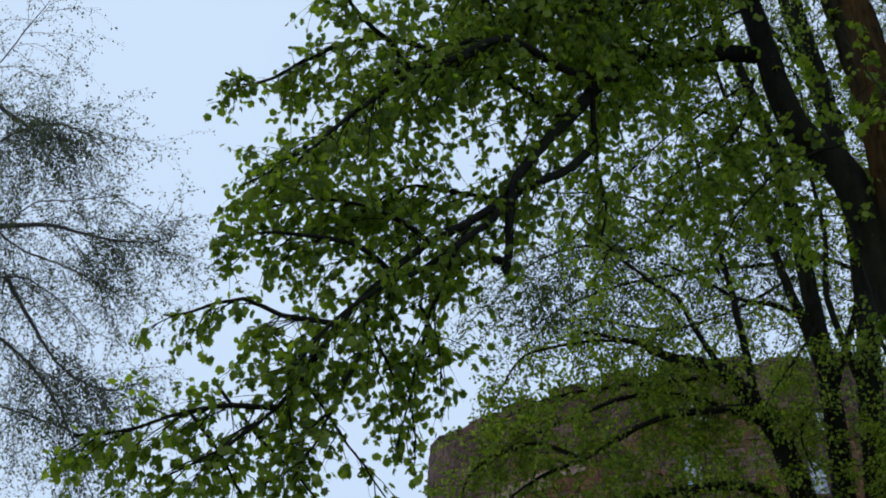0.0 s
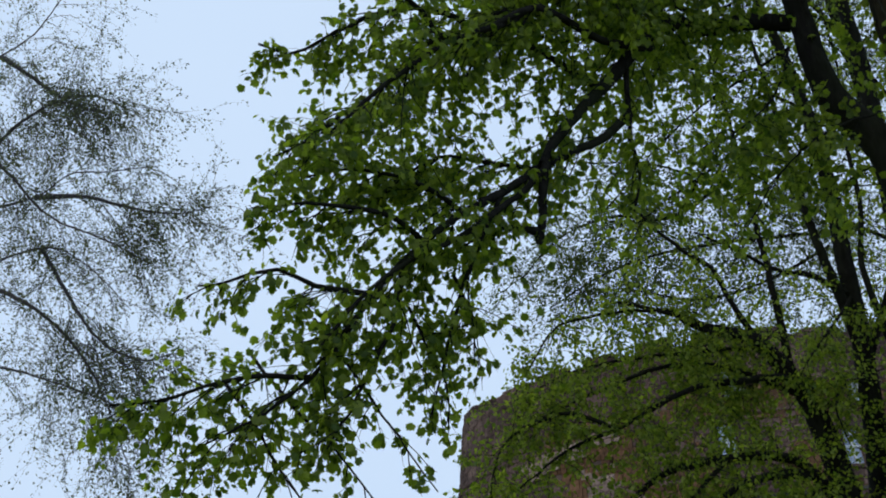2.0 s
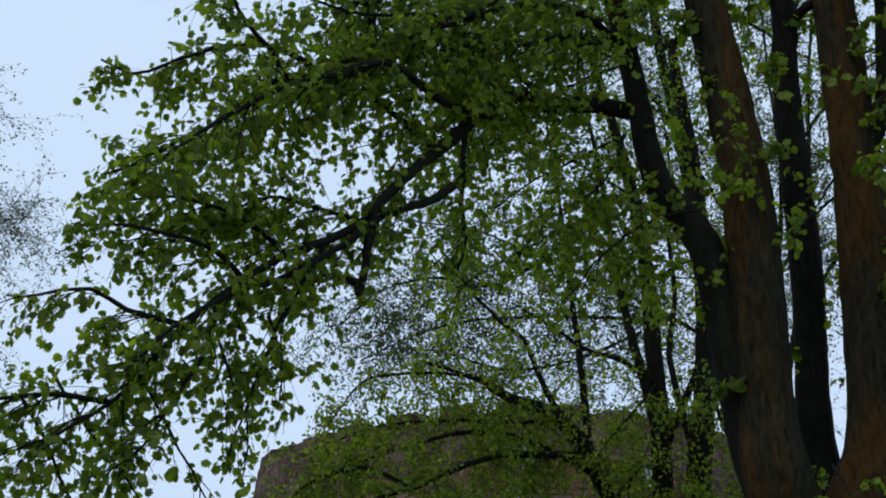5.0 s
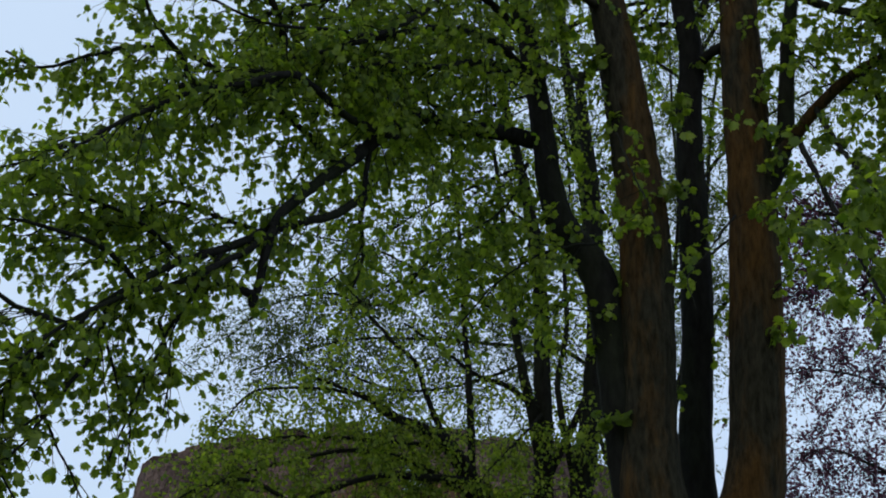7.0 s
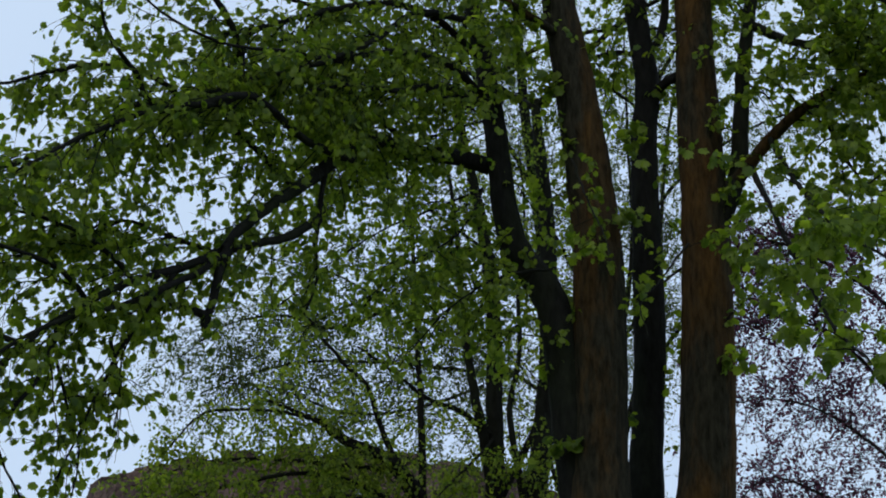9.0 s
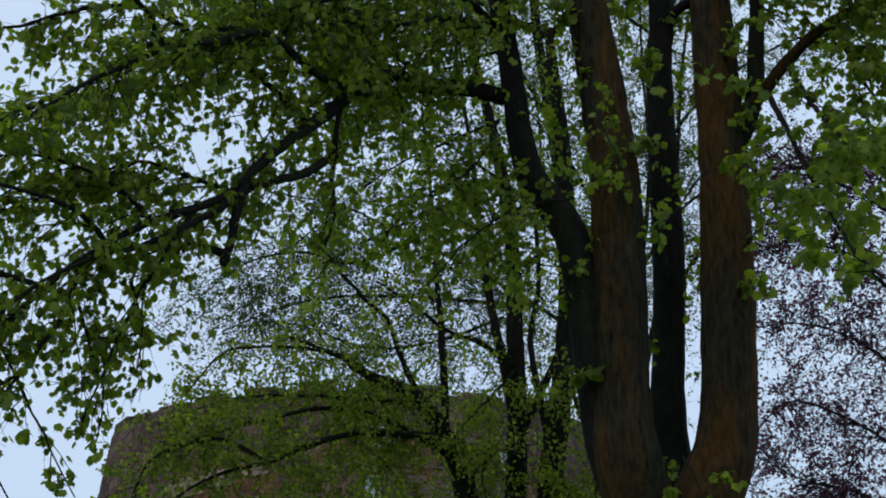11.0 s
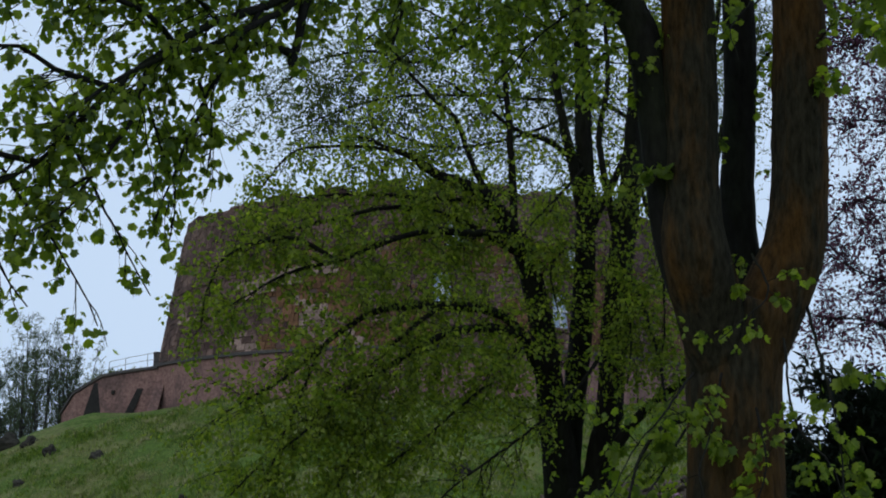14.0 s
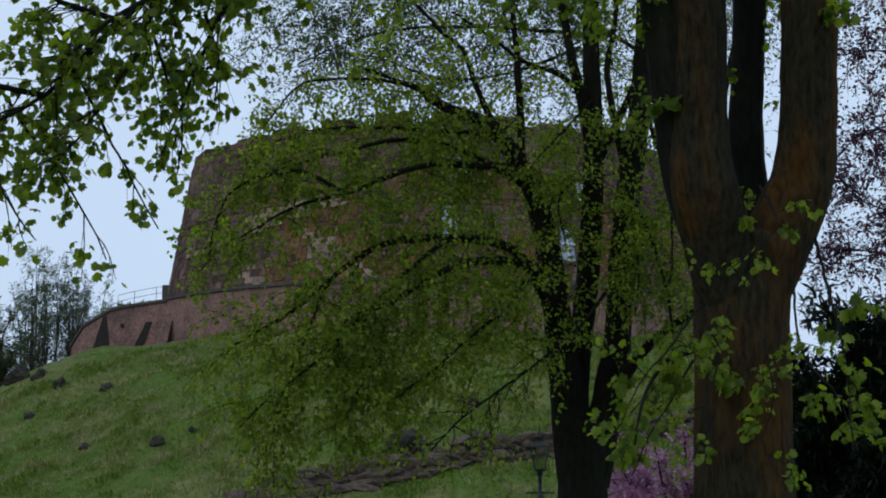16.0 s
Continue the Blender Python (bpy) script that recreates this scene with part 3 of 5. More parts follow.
# iron rail on the wall's coping
rail = thing("iron_railing", "thin grey iron handrail on the retaining wall", "railing", at=(-15.0, 84.6, 13.5))
rp = [(-13.6, 84.1), (-14.8, 84.5), (-16.0, 84.9), (-16.9, 85.2)]
rz = [13.58, 13.52, 13.36, 13.2]
for (x, y), z in zip(rp, rz):
    w = Wood()
    w.tube(np.array([(x + 15.0, y - 84.6, z - 13.5 - 0.02), (x + 15.0, y - 84.6, z - 13.5 + 0.35), (x + 15.0, y - 84.6, z - 13.5 + 0.68)]), [0.016] * 3, 6)
    w.build("post", IRON, rail)
for up in (0.34, 0.67):
    w = Wood()
    w.tube(np.array([(x + 15.0, y - 84.6, z - 13.5 + up) for (x, y), z in zip(rp, rz)]), [0.012] * 4, 6)
    w.build("handrail", IRON, rail)
# iron bracket box low on the keep's flank
bracket = part("flue_box", box_bm(0.35, 0.5, 0.9, 0.04), COPING, keep, "dark box fixed to the keep's flank")
bracket.location = Vector(on_keep(-79, 15.0, 0.12)) - Vector((KEEP_X, KEEP_Y, MOUND_TOP))


# ------------------------------------------------------------------ rocks, and the low wall of the path up the mound
def rock(x, y, sx, sy, sz, seed, name="rock", label="dark weathered rock lying in the grass", group="rocks on the mound", parent=None, lift=0.05):
    bm = bmesh.new()
    bmesh.ops.create_icosphere(bm, subdivisions=2 if parent else 3, radius=1)
    for q in bm.verts:
        c = q.co.copy()
        d = 1 + 0.55 * noise.noise(c * 1.1 + Vector((seed, 0, 0))) + 0.28 * noise.noise(c * 2.9 + Vector((0, seed, 0)))
        q.co = Vector((c.x * sx * d, c.y * sy * d, c.z * sz * d * (1.2 if c.z > 0 else 1.0)))
    ob = part(name, bm, PATH_STONE if parent else ROCK, parent)
    ob.location = (x, y, ground_z(x, y) + sz * lift)
    ob.rotation_euler = (0, 0, seed * 1.7)
    if parent is None:
        tagged(ob, label, "rock", group)
    return ob


ROCKS = [(-17.9, 77.4, 0.40, 0.32, 0.30), (-15.3, 75.3, 0.33, 0.27, 0.25), (-21.0, 81.8, 0.64, 0.51, 0.48), (-19.5, 80.0, 0.38, 0.31, 0.29), (-14.9, 69.2, 0.28, 0.23, 0.21), (-11.6, 67.4, 0.35, 0.28, 0.26), (-1.5, 65.0, 0.73, 0.59, 0.55), (-0.9, 64.8, 0.44, 0.35, 0.33), (-1.3, 70.4, 0.53, 0.42, 0.40), (-2.1, 73.8, 0.43, 0.34, 0.32), (1.1, 68.2, 0.42, 0.34, 0.31), (-18.5, 74.1, 0.25, 0.20, 0.19), (-10.2, 67.9, 0.23, 0.19, 0.17)]
for i, (x, y, sx, sy, sz) in enumerate(ROCKS):
    rock(x, y, sx, sy, sz, i * 2.3 + 1)

path_wall = tagged(thing("path_wall", "low rough stone wall beside the path up the mound", "wall"), kind="structure")
wrng = random.Random(8)
line = spline([(-7.5, 60.8, 0), (-4.5, 61.6, 0), (-1.5, 62.6, 0), (1.5, 63.6, 0), (4.5, 64.8, 0), (8.0, 66.5, 0), (12.0, 68.5, 0)], 0.42)
for i, (x, y, _) in enumerate(line):
    for c in range(3):
        ob = rock(x + wrng.uniform(-0.2, 0.2), y + 0.16 * c + wrng.uniform(-0.08, 0.08), wrng.uniform(0.32, 0.72), 0.36, wrng.uniform(0.15, 0.28), i * 0.77 + c * 5, "stone", parent=path_wall, lift=0.2 + 1.1 * c)
        ob.rotation_euler = (wrng.uniform(-0.2, 0.2), wrng.uniform(-0.25, 0.25), wrng.uniform(-0.3, 0.5))

# ------------------------------------------------------------------ the lamp post
lx, ly = 1.80, 31.0
lamp = thing("street_lamp", "black Victorian style lantern on an iron post", "street lamp", at=(lx, ly, 0))
w = Wood()
zs = [-0.1, 0.25, 0.3, 0.55, 0.6, 1.2, 1.25, 1.3, 2.2, 2.24, 2.3, 2.34, 2.66, 2.7, 2.78]
rs = [0.12, 0.12, 0.09, 0.09, 0.06, 0.055, 0.075, 0.05, 0.042, 0.06, 0.06, 0.04, 0.036, 0.06, 0.06]
w.tube(np.array([(0, 0, z) for z in zs]), rs, 12)
w.build("post", IRON, lamp)
w = Wood()
w.tube(np.array([(-0.27, 0, 2.36), (-0.1, 0, 2.37), (0, 0, 2.37), (0.1, 0, 2.37), (0.27, 0, 2.36)]), [0.014, 0.018, 0.022, 0.018, 0.014], 8)
w.build("ladder_bar", IRON, lamp)


def frustum(r0, r1, z0, z1):
    bm = bmesh.new()
    lo = [bm.verts.new((sx * r0, sy * r0, z0)) for sx, sy in ((-1, -1), (1, -1), (1, 1), (-1, 1))]
    hi = [bm.verts.new((sx * r1, sy * r1, z1)) for sx, sy in ((-1, -1), (1, -1), (1, 1), (-1, 1))]
    for i in range(4):
        bm.faces.new((lo[i], lo[(i + 1) % 4], hi[(i + 1) % 4], hi[i]))
    bm.faces.new(lo[::-1])
    bm.faces.new(hi)
    return bm


lantern = part("lantern", frustum(0.095, 0.105, 2.76, 2.80), IRON, lamp)
for sx, sy in ((-1, -1), (1, -1), (1, 1), (-1, 1)):
    w = Wood()
    w.tube(np.array([(sx * 0.09, sy * 0.09, 2.79), (sx * 0.125, sy * 0.125, 3.0), (sx * 0.16, sy * 0.16, 3.215)]), [0.012] * 3, 5)
    w.build("corner_bar", IRON, lantern)
for q in range(4):
    bm = bmesh.new()
    c = [bm.verts.new(p) for p in ((-0.085, -0.086, 2.80), (0.085, -0.086, 2.80), (0.15, -0.152, 3.21), (-0.15, -0.152, 3.21))]
    d = [bm.verts.new(p.co + Vector((0, 0.004, 0))) for p in c]
    bm.faces.new(c)
    bm.faces.new(d[::-1])
    for i in range(4):
        bm.faces.new((c[i], d[i], d[(i + 1) % 4], c[(i + 1) % 4]))
    bmesh.ops.rotate(bm, verts=bm.verts, matrix=Matrix.Rotation(q * math.pi / 2, 3, "Z"))
    pane = part("pane", bm, LAMP_GLASS, lantern)
    pane.visible_shadow = False
part("roof", frustum(0.19, 0.07, 3.215, 3.33), IRON, lantern)
part("vent", frustum(0.06, 0.075, 3.33, 3.40), IRON, lantern)
w = Wood()
w.tube(np.array([(0, 0, 3.39), (0, 0, 3.42), (0, 0, 3.46), (0, 0, 3.50), (0, 0, 3.56)]), [0.05, 0.03, 0.035, 0.02, 0.004], 8)
w.build("finial", IRON, lantern)

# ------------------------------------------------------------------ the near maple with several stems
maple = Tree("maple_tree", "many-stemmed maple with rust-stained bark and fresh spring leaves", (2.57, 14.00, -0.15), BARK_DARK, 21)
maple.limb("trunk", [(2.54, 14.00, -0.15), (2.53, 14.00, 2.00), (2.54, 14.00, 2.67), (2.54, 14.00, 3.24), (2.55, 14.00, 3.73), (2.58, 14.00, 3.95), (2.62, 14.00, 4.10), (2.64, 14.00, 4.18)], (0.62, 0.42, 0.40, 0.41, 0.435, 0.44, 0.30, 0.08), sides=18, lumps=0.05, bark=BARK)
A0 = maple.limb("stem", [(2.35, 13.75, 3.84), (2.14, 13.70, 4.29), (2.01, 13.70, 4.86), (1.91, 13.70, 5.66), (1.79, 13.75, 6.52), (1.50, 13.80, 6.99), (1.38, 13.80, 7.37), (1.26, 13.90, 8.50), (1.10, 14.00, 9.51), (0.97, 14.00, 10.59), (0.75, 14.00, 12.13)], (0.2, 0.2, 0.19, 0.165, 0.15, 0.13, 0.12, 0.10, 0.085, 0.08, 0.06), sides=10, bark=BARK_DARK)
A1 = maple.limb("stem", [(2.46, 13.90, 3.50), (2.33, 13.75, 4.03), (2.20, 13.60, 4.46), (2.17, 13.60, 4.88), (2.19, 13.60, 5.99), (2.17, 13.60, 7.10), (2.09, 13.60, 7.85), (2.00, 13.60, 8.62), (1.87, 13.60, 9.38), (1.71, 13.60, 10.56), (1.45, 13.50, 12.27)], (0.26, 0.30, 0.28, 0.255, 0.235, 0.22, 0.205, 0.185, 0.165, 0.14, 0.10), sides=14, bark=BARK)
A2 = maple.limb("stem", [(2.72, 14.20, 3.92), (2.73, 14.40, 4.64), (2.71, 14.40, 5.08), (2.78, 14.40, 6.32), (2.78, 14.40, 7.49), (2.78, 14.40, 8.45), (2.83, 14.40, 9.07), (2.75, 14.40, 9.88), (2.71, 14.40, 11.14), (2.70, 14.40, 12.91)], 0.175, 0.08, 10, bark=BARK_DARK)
A3 = maple.limb("stem", [(2.62, 13.95, 3.46), (2.81, 14.00, 3.94), (3.01, 14.00, 4.37), (3.16, 14.00, 4.87), (3.23, 14.00, 6.21), (3.25, 14.00, 7.50), (3.23, 14.00, 8.68), (3.23, 14.00, 9.68), (3.24, 14.00, 10.91), (3.28, 14.00, 12.63)], (0.25, 0.30, 0.29, 0.265, 0.235, 0.22, 0.20, 0.18, 0.15, 0.1), sides=14, bark=BARK)
A4 = maple.limb("limb", [(3.37, 13.95, 7.40), (3.56, 13.90, 7.93), (3.62, 13.90, 8.45), (3.67, 13.90, 9.06), (3.79, 13.90, 9.81), (3.93, 13.90, 10.88)], 0.09, 0.05, 8)
A5 = maple.limb("limb", [(3.40, 14.00, 7.76), (3.62, 13.80, 7.93), (3.80, 13.60, 8.16), (4.13, 13.20, 8.36), (4.59, 12.80, 8.48), (5.08, 12.30, 8.53), (5.61, 11.80, 8.44)], 0.065, 0.02, 8, bark=BARK)
A6 = maple.limb("limb", [(3.76, 13.90, 9.52), (4.01, 13.70, 9.27), (4.23, 13.40, 9.02), (4.61, 13.00, 8.66), (5.11, 12.50, 8.20)], 0.05, 0.015, 6)
A7 = maple.limb("limb", [(3.24, 14.00, 9.06), (3.17, 14.10, 9.08), (3.01, 14.20, 9.03), (2.85, 14.40, 8.94)], 0.05, 0.05, 6)
A8 = maple.limb("limb", [(2.78, 14.40, 9.40), (2.53, 14.30, 9.36), (2.28, 14.20, 9.24), (2.04, 14.00, 8.94)], 0.035, 0.012, 6)
A9 = maple.limb("limb", [(1.93, 13.60, 9.09), (1.67, 13.40, 9.14), (1.47, 13.20, 9.14), (1.26, 13.00, 9.16)], 0.05, 0.03, 6, bark=BARK)
A10 = maple.limb("limb", [(2.85, 14.40, 9.44), (2.97, 14.40, 9.58), (3.05, 14.50, 9.89), (3.11, 14.50, 10.61)], 0.05, 0.03, 6)
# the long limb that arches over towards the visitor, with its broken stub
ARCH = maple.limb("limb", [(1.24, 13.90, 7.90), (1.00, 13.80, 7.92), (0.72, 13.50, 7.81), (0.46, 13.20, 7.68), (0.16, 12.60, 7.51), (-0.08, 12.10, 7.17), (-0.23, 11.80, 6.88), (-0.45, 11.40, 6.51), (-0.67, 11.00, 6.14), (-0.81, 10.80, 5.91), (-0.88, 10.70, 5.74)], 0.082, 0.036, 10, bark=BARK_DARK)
STUB = maple.limb("limb", [(-0.85, 10.72, 5.79), (-0.89, 10.62, 5.53), (-0.92, 10.58, 5.33), (-0.95, 10.55, 5.20), (-0.97, 10.55, 5.12)], (0.036, 0.031, 0.029, 0.034, 0.022), sides=10)
STUB2 = maple.limb("limb", [(-0.96, 10.55, 5.20), (-1.06, 10.45, 5.21), (-1.20, 10.35, 5.21), (-1.32, 10.20, 5.12), (-1.43, 10.00, 4.99)], (0.033, 0.027, 0.020, 0.010, 0.006), sides=8)
ARCH2 = maple.limb("limb", [(-0.26, 11.60, 6.36), (-0.47, 11.30, 6.09), (-0.70, 11.00, 5.90), (-0.87, 10.70, 5.71), (-1.03, 10.40, 5.44), (-1.19, 10.20, 5.28), (-1.43, 9.90, 5.03), (-1.62, 9.60, 4.87), (-1.83, 9.30, 4.64), (-1.97, 9.10, 4.45), (-2.13, 8.90, 4.18)], 0.036, 0.007, 8)
ARCH3 = maple.limb("limb", [(-0.88, 10.80, 5.77), (-1.16, 10.40, 5.47), (-1.40, 10.10, 5.27), (-1.59, 9.80, 5.03), (-1.75, 9.60, 4.82), (-1.91, 9.40, 4.59), (-2.08, 9.20, 4.30), (-2.24, 9.00, 4.03), (-2.50, 8.80, 3.80), (-2.77, 8.60, 3.64)], 0.034, 0.006, 8)
# leafy boughs that hang behind the arch and before the stems
FILL = [maple.limb("limb", q, 0.014, 0.005, 6) for q in (
    [(1.18, 13.90, 7.67), (0.71, 14.30, 7.60), (0.24, 14.60, 7.48), (-0.23, 14.80, 7.20), (-0.66, 15.00, 6.86)],
    [(1.43, 13.80, 7.14), (0.93, 14.40, 7.14), (0.47, 14.80, 7.05), (-0.01, 15.10, 6.91), (-0.45, 15.30, 6.74)],
    [(1.16, 13.90, 8.36), (0.67, 13.60, 8.03), (0.21, 13.20, 7.56), (-0.17, 12.90, 7.05), (-0.48, 12.60, 6.56)],
    [(1.77, 13.50, 6.76), (1.36, 13.00, 6.51), (1.01, 12.70, 6.24), (0.72, 12.50, 5.92), (0.48, 12.30, 5.56)],
    [(1.18, 13.90, 7.67), (0.96, 13.30, 7.03), (0.69, 12.90, 6.66), (0.40, 12.60, 6.38), (0.17, 12.40, 6.06)],
)]
TWIGL = maple.limb("limb", [(-0.23, 11.80, 6.86), (-0.26, 11.60, 6.45), (-0.27, 11.50, 6.09), (-0.25, 11.40, 5.80), (-0.33, 11.30, 5.48)], 0.025, 0.010, 6)
UP1 = maple.limb("limb", [(-0.03, 11.80, 6.96), (-0.37, 11.40, 6.91), (-0.74, 10.80, 6.97), (-0.98, 10.40, 6.70), (-1.31, 10.00, 6.46), (-1.64, 9.60, 6.09), (-1.91, 9.30, 5.75), (-2.12, 9.00, 5.42)], 0.034, 0.008, 8)
UP2 = maple.limb("limb", [(-0.74, 10.80, 6.97), (-0.87, 10.50, 6.82), (-1.32, 10.10, 6.49), (-1.46, 9.80, 6.62), (-1.60, 9.60, 6.72), (-1.67, 9.50, 6.90), (-1.66, 9.40, 7.10)], 0.03, 0.01, 6)
UP3 = maple.limb("limb", [(1.12, 14.00, 9.45), (0.53, 13.00, 8.98), (0.12, 12.20, 8.24), (-0.23, 11.60, 7.74), (-0.56, 11.00, 7.46), (-0.91, 10.60, 7.27), (-1.27, 10.20, 7.22), (-1.57, 10.00, 7.36)], 0.036, 0.008, 8)
UP4 = maple.limb("limb", [(1.06, 14.00, 9.76), (0.41, 13.00, 9.62), (-0.20, 12.00, 9.25), (-0.80, 11.00, 8.68), (-1.29, 10.50, 8.28), (-1.73, 10.00, 7.84)], 0.06, 0.015, 8)
UP5 = maple.limb("limb", [(-0.47, 11.90, 6.75), (-0.83, 11.40, 6.89), (-1.19, 11.00, 6.96), (-1.56, 10.60, 6.76), (-1.78, 10.30, 6.41), (-2.02, 10.00, 6.11), (-2.24, 9.70, 5.83), (-2.46, 9.50, 5.64)], 0.028, 0.007, 8)
UP6 = maple.limb("limb", [(-0.94, 11.30, 6.96), (-0.89, 11.30, 7.33), (-0.96, 11.20, 7.73), (-1.23, 11.00, 8.07)], 0.04, 0.02, 8)
UP7 = maple.limb("limb", [(-1.19, 11.00, 6.96), (-1.53, 10.60, 7.03), (-1.89, 10.30, 6.91), (-2.17, 10.00, 6.65), (-2.40, 9.80, 6.48), (-2.57, 9.70, 6.55)], 0.025, 0.008, 6)
LOW1 = maple.limb("limb", [(-1.63, 9.80, 5.01), (-1.74, 9.50, 5.09), (-1.96, 9.20, 5.10), (-2.18, 9.00, 5.10), (-2.41, 8.80, 5.04)], 0.022, 0.007, 6)
LOW2 = maple.limb("limb", [(-1.91, 9.40, 4.59), (-2.18, 9.10, 4.60), (-2.36, 8.90, 4.68), (-2.61, 8.70, 4.59), (-2.75, 8.60, 4.55)], 0.02, 0.006, 6)
UP8 = maple.limb("limb", [(1.25, 13.90, 8.50), (0.74, 13.00, 8.25), (0.33, 12.30, 7.83), (-0.05, 11.80, 7.61), (-0.39, 11.30, 7.29)], 0.04, 0.012, 6)
UP9 = maple.limb("limb", [(-1.40, 10.10, 5.27), (-1.59, 9.80, 5.39), (-1.80, 9.60, 5.44), (-2.04, 9.40, 5.44), (-2.25, 9.20, 5.33)], 0.02, 0.006, 6)
LOW3 = maple.limb("limb", [(-1.16, 10.40, 5.47), (-1.32, 10.20, 5.09), (-1.44, 10.00, 4.74), (-1.52, 9.80, 4.40), (-1.60, 9.70, 4.10), (-1.68, 9.60, 3.84)], 0.02, 0.006, 6)
LOW4 = maple.limb("limb", [(-1.75, 9.60, 4.82), (-1.79, 9.40, 4.41), (-1.91, 9.20, 4.10), (-2.03, 9.00, 3.80), (-2.15, 8.90, 3.57)], 0.018, 0.006, 6)
LOW5 = maple.limb("limb", [(-2.24, 9.00, 4.03), (-2.55, 8.80, 4.04), (-2.78, 8.70, 3.99), (-2.98, 8.60, 3.93), (-3.27, 8.50, 3.92)], 0.018, 0.006, 6)
UP10 = maple.limb("limb", [(1.21, 13.90, 8.57), (0.82, 13.30, 8.60), (0.39, 12.60, 8.35), (-0.04, 12.00, 7.97), (-0.43, 11.50, 7.59), (-0.83, 11.00, 7.20), (-1.15, 10.60, 6.85)], 0.04, 0.012, 8, bark=BARK_DARK)
UP11 = maple.limb("limb", [(1.11, 13.95, 9.07), (0.72, 13.40, 9.12), (0.29, 12.90, 8.99), (-0.20, 12.30, 8.58), (-0.63, 11.60, 8.04), (-1.02, 11.10, 7.63)], 0.04, 0.012, 8, bark=BARK_DARK)
UP12 = maple.limb("limb", [(0.48, 13.30, 7.76), (0.22, 12.80, 7.79), (-0.13, 12.30, 7.77), (-0.52, 11.90, 7.70), (-0.86, 11.50, 7.47)], 0.03, 0.01, 6, bark=BARK_DARK)
UP13 = maple.limb("limb", [(-0.95, 10.90, 5.79), (-1.23, 10.60, 5.78), (-1.46, 10.30, 5.76), (-1.64, 10.00, 5.60), (-1.88, 9.80, 5.40)], 0.018, 0.006, 6)
maple.scale = 1.0
for line, count, length in ((UP13, 26, 0.6), (ARCH, 26, 1.0), (ARCH2, 19, 0.8), (ARCH3, 22, 0.8), (UP10, 40, 0.9), (UP11, 38, 0.9), (UP12, 36, 0.9), (TWIGL, 8, 0.5), (UP1, 28, 0.9), (UP2, 16, 0.5), (UP3, 24, 1.0), (UP4, 22, 1.0), (UP5, 28, 0.85), (UP6, 16, 0.9), (UP7, 18, 0.5), (UP8, 28, 0.9), (UP9, 14, 0.55),
                            (LOW1, 11, 0.55), (LOW2, 10, 0.45), (LOW3, 11, 0.6), (LOW4, 11, 0.6), (LOW5, 13, 0.55)):
    maple.shoots(line, int(count * 1.15), length * 1.15, 0.1, 1.0, 0.7, 0.75, 0.42, 5, 0.19, 0.006, 0.3, (-0.42, -0.05, -0.28), 0.6, 3, 0.7)
for bough in FILL:
    maple.shoots(bough, 20, 0.7, 0.1, 1.0, 0.6, 0.5, 0.6, 5, 0.17, 0.006, 0.25, (-0.25, -0.1, -0.2), 0.5, 3, 0.6)
# thin hanging sprays at the limb's outer end
for q in ([(-2.34, 9.60, 4.56), (-2.10, 9.50, 4.17), (-1.93, 9.40, 3.84), (-1.77, 9.30, 3.58), (-1.62, 9.20, 3.30)], [(-2.63, 9.20, 4.27), (-2.39, 9.10, 3.90), (-2.16, 9.00, 3.62), (-1.97, 8.90, 3.34), (-1.81, 8.80, 3.07)], [(-1.82, 9.90, 4.76), (-1.69, 9.80, 4.36), (-1.57, 9.70, 4.05), (-1.58, 9.60, 3.71)], [(-2.75, 9.00, 4.08), (-2.54, 8.90, 3.73), (-2.38, 8.80, 3.42), (-2.18, 8.70, 3.15)], [(-1.49, 10.00, 4.82), (-1.39, 9.90, 4.46), (-1.40, 9.80, 4.18)]):
    line = maple.limb("twig", q, 0.012, 0.004, 5)
    maple.shoots(line, 8, 0.42, 0.15, 1.0, 0.9, 0.5, 0.5, 3, 0.2, 0.005, 0.35, (0, 0, -0.5), 0.5, 2)
A11 = maple.limb("limb", [(3.79, 13.90, 9.81), (4.10, 13.50, 9.84), (4.40, 13.10, 9.52), (4.73, 12.60, 9.04), (4.97, 12.00, 8.52)], 0.04, 0.012, 6)
A12 = maple.limb("limb", [(4.13, 13.20, 8.36), (4.18, 12.80, 7.76), (4.21, 12.40, 7.26), (4.34, 12.00, 6.84)], 0.025, 0.008, 6)
maple.scale = 1.25
for line, count, length in ((A11, 34, 0.9), (A12, 18, 0.8), (A0, 30, 1.0), (A1, 10, 0.7), (A2, 10, 0.8), (A3, 12, 0.8), (A4, 14, 0.9), (A5, 46, 0.9), (A6, 38, 0.9), (A8, 8, 0.6), (A9, 10, 0.8), (A10, 10, 0.8)):
    maple.shoots(line, count, length, 0.25, 1.0, 0.5, 0.4, 0.8, 4, 0.13, 0.008, 0.25, (0, -0.25, 0), 0.5, 3)
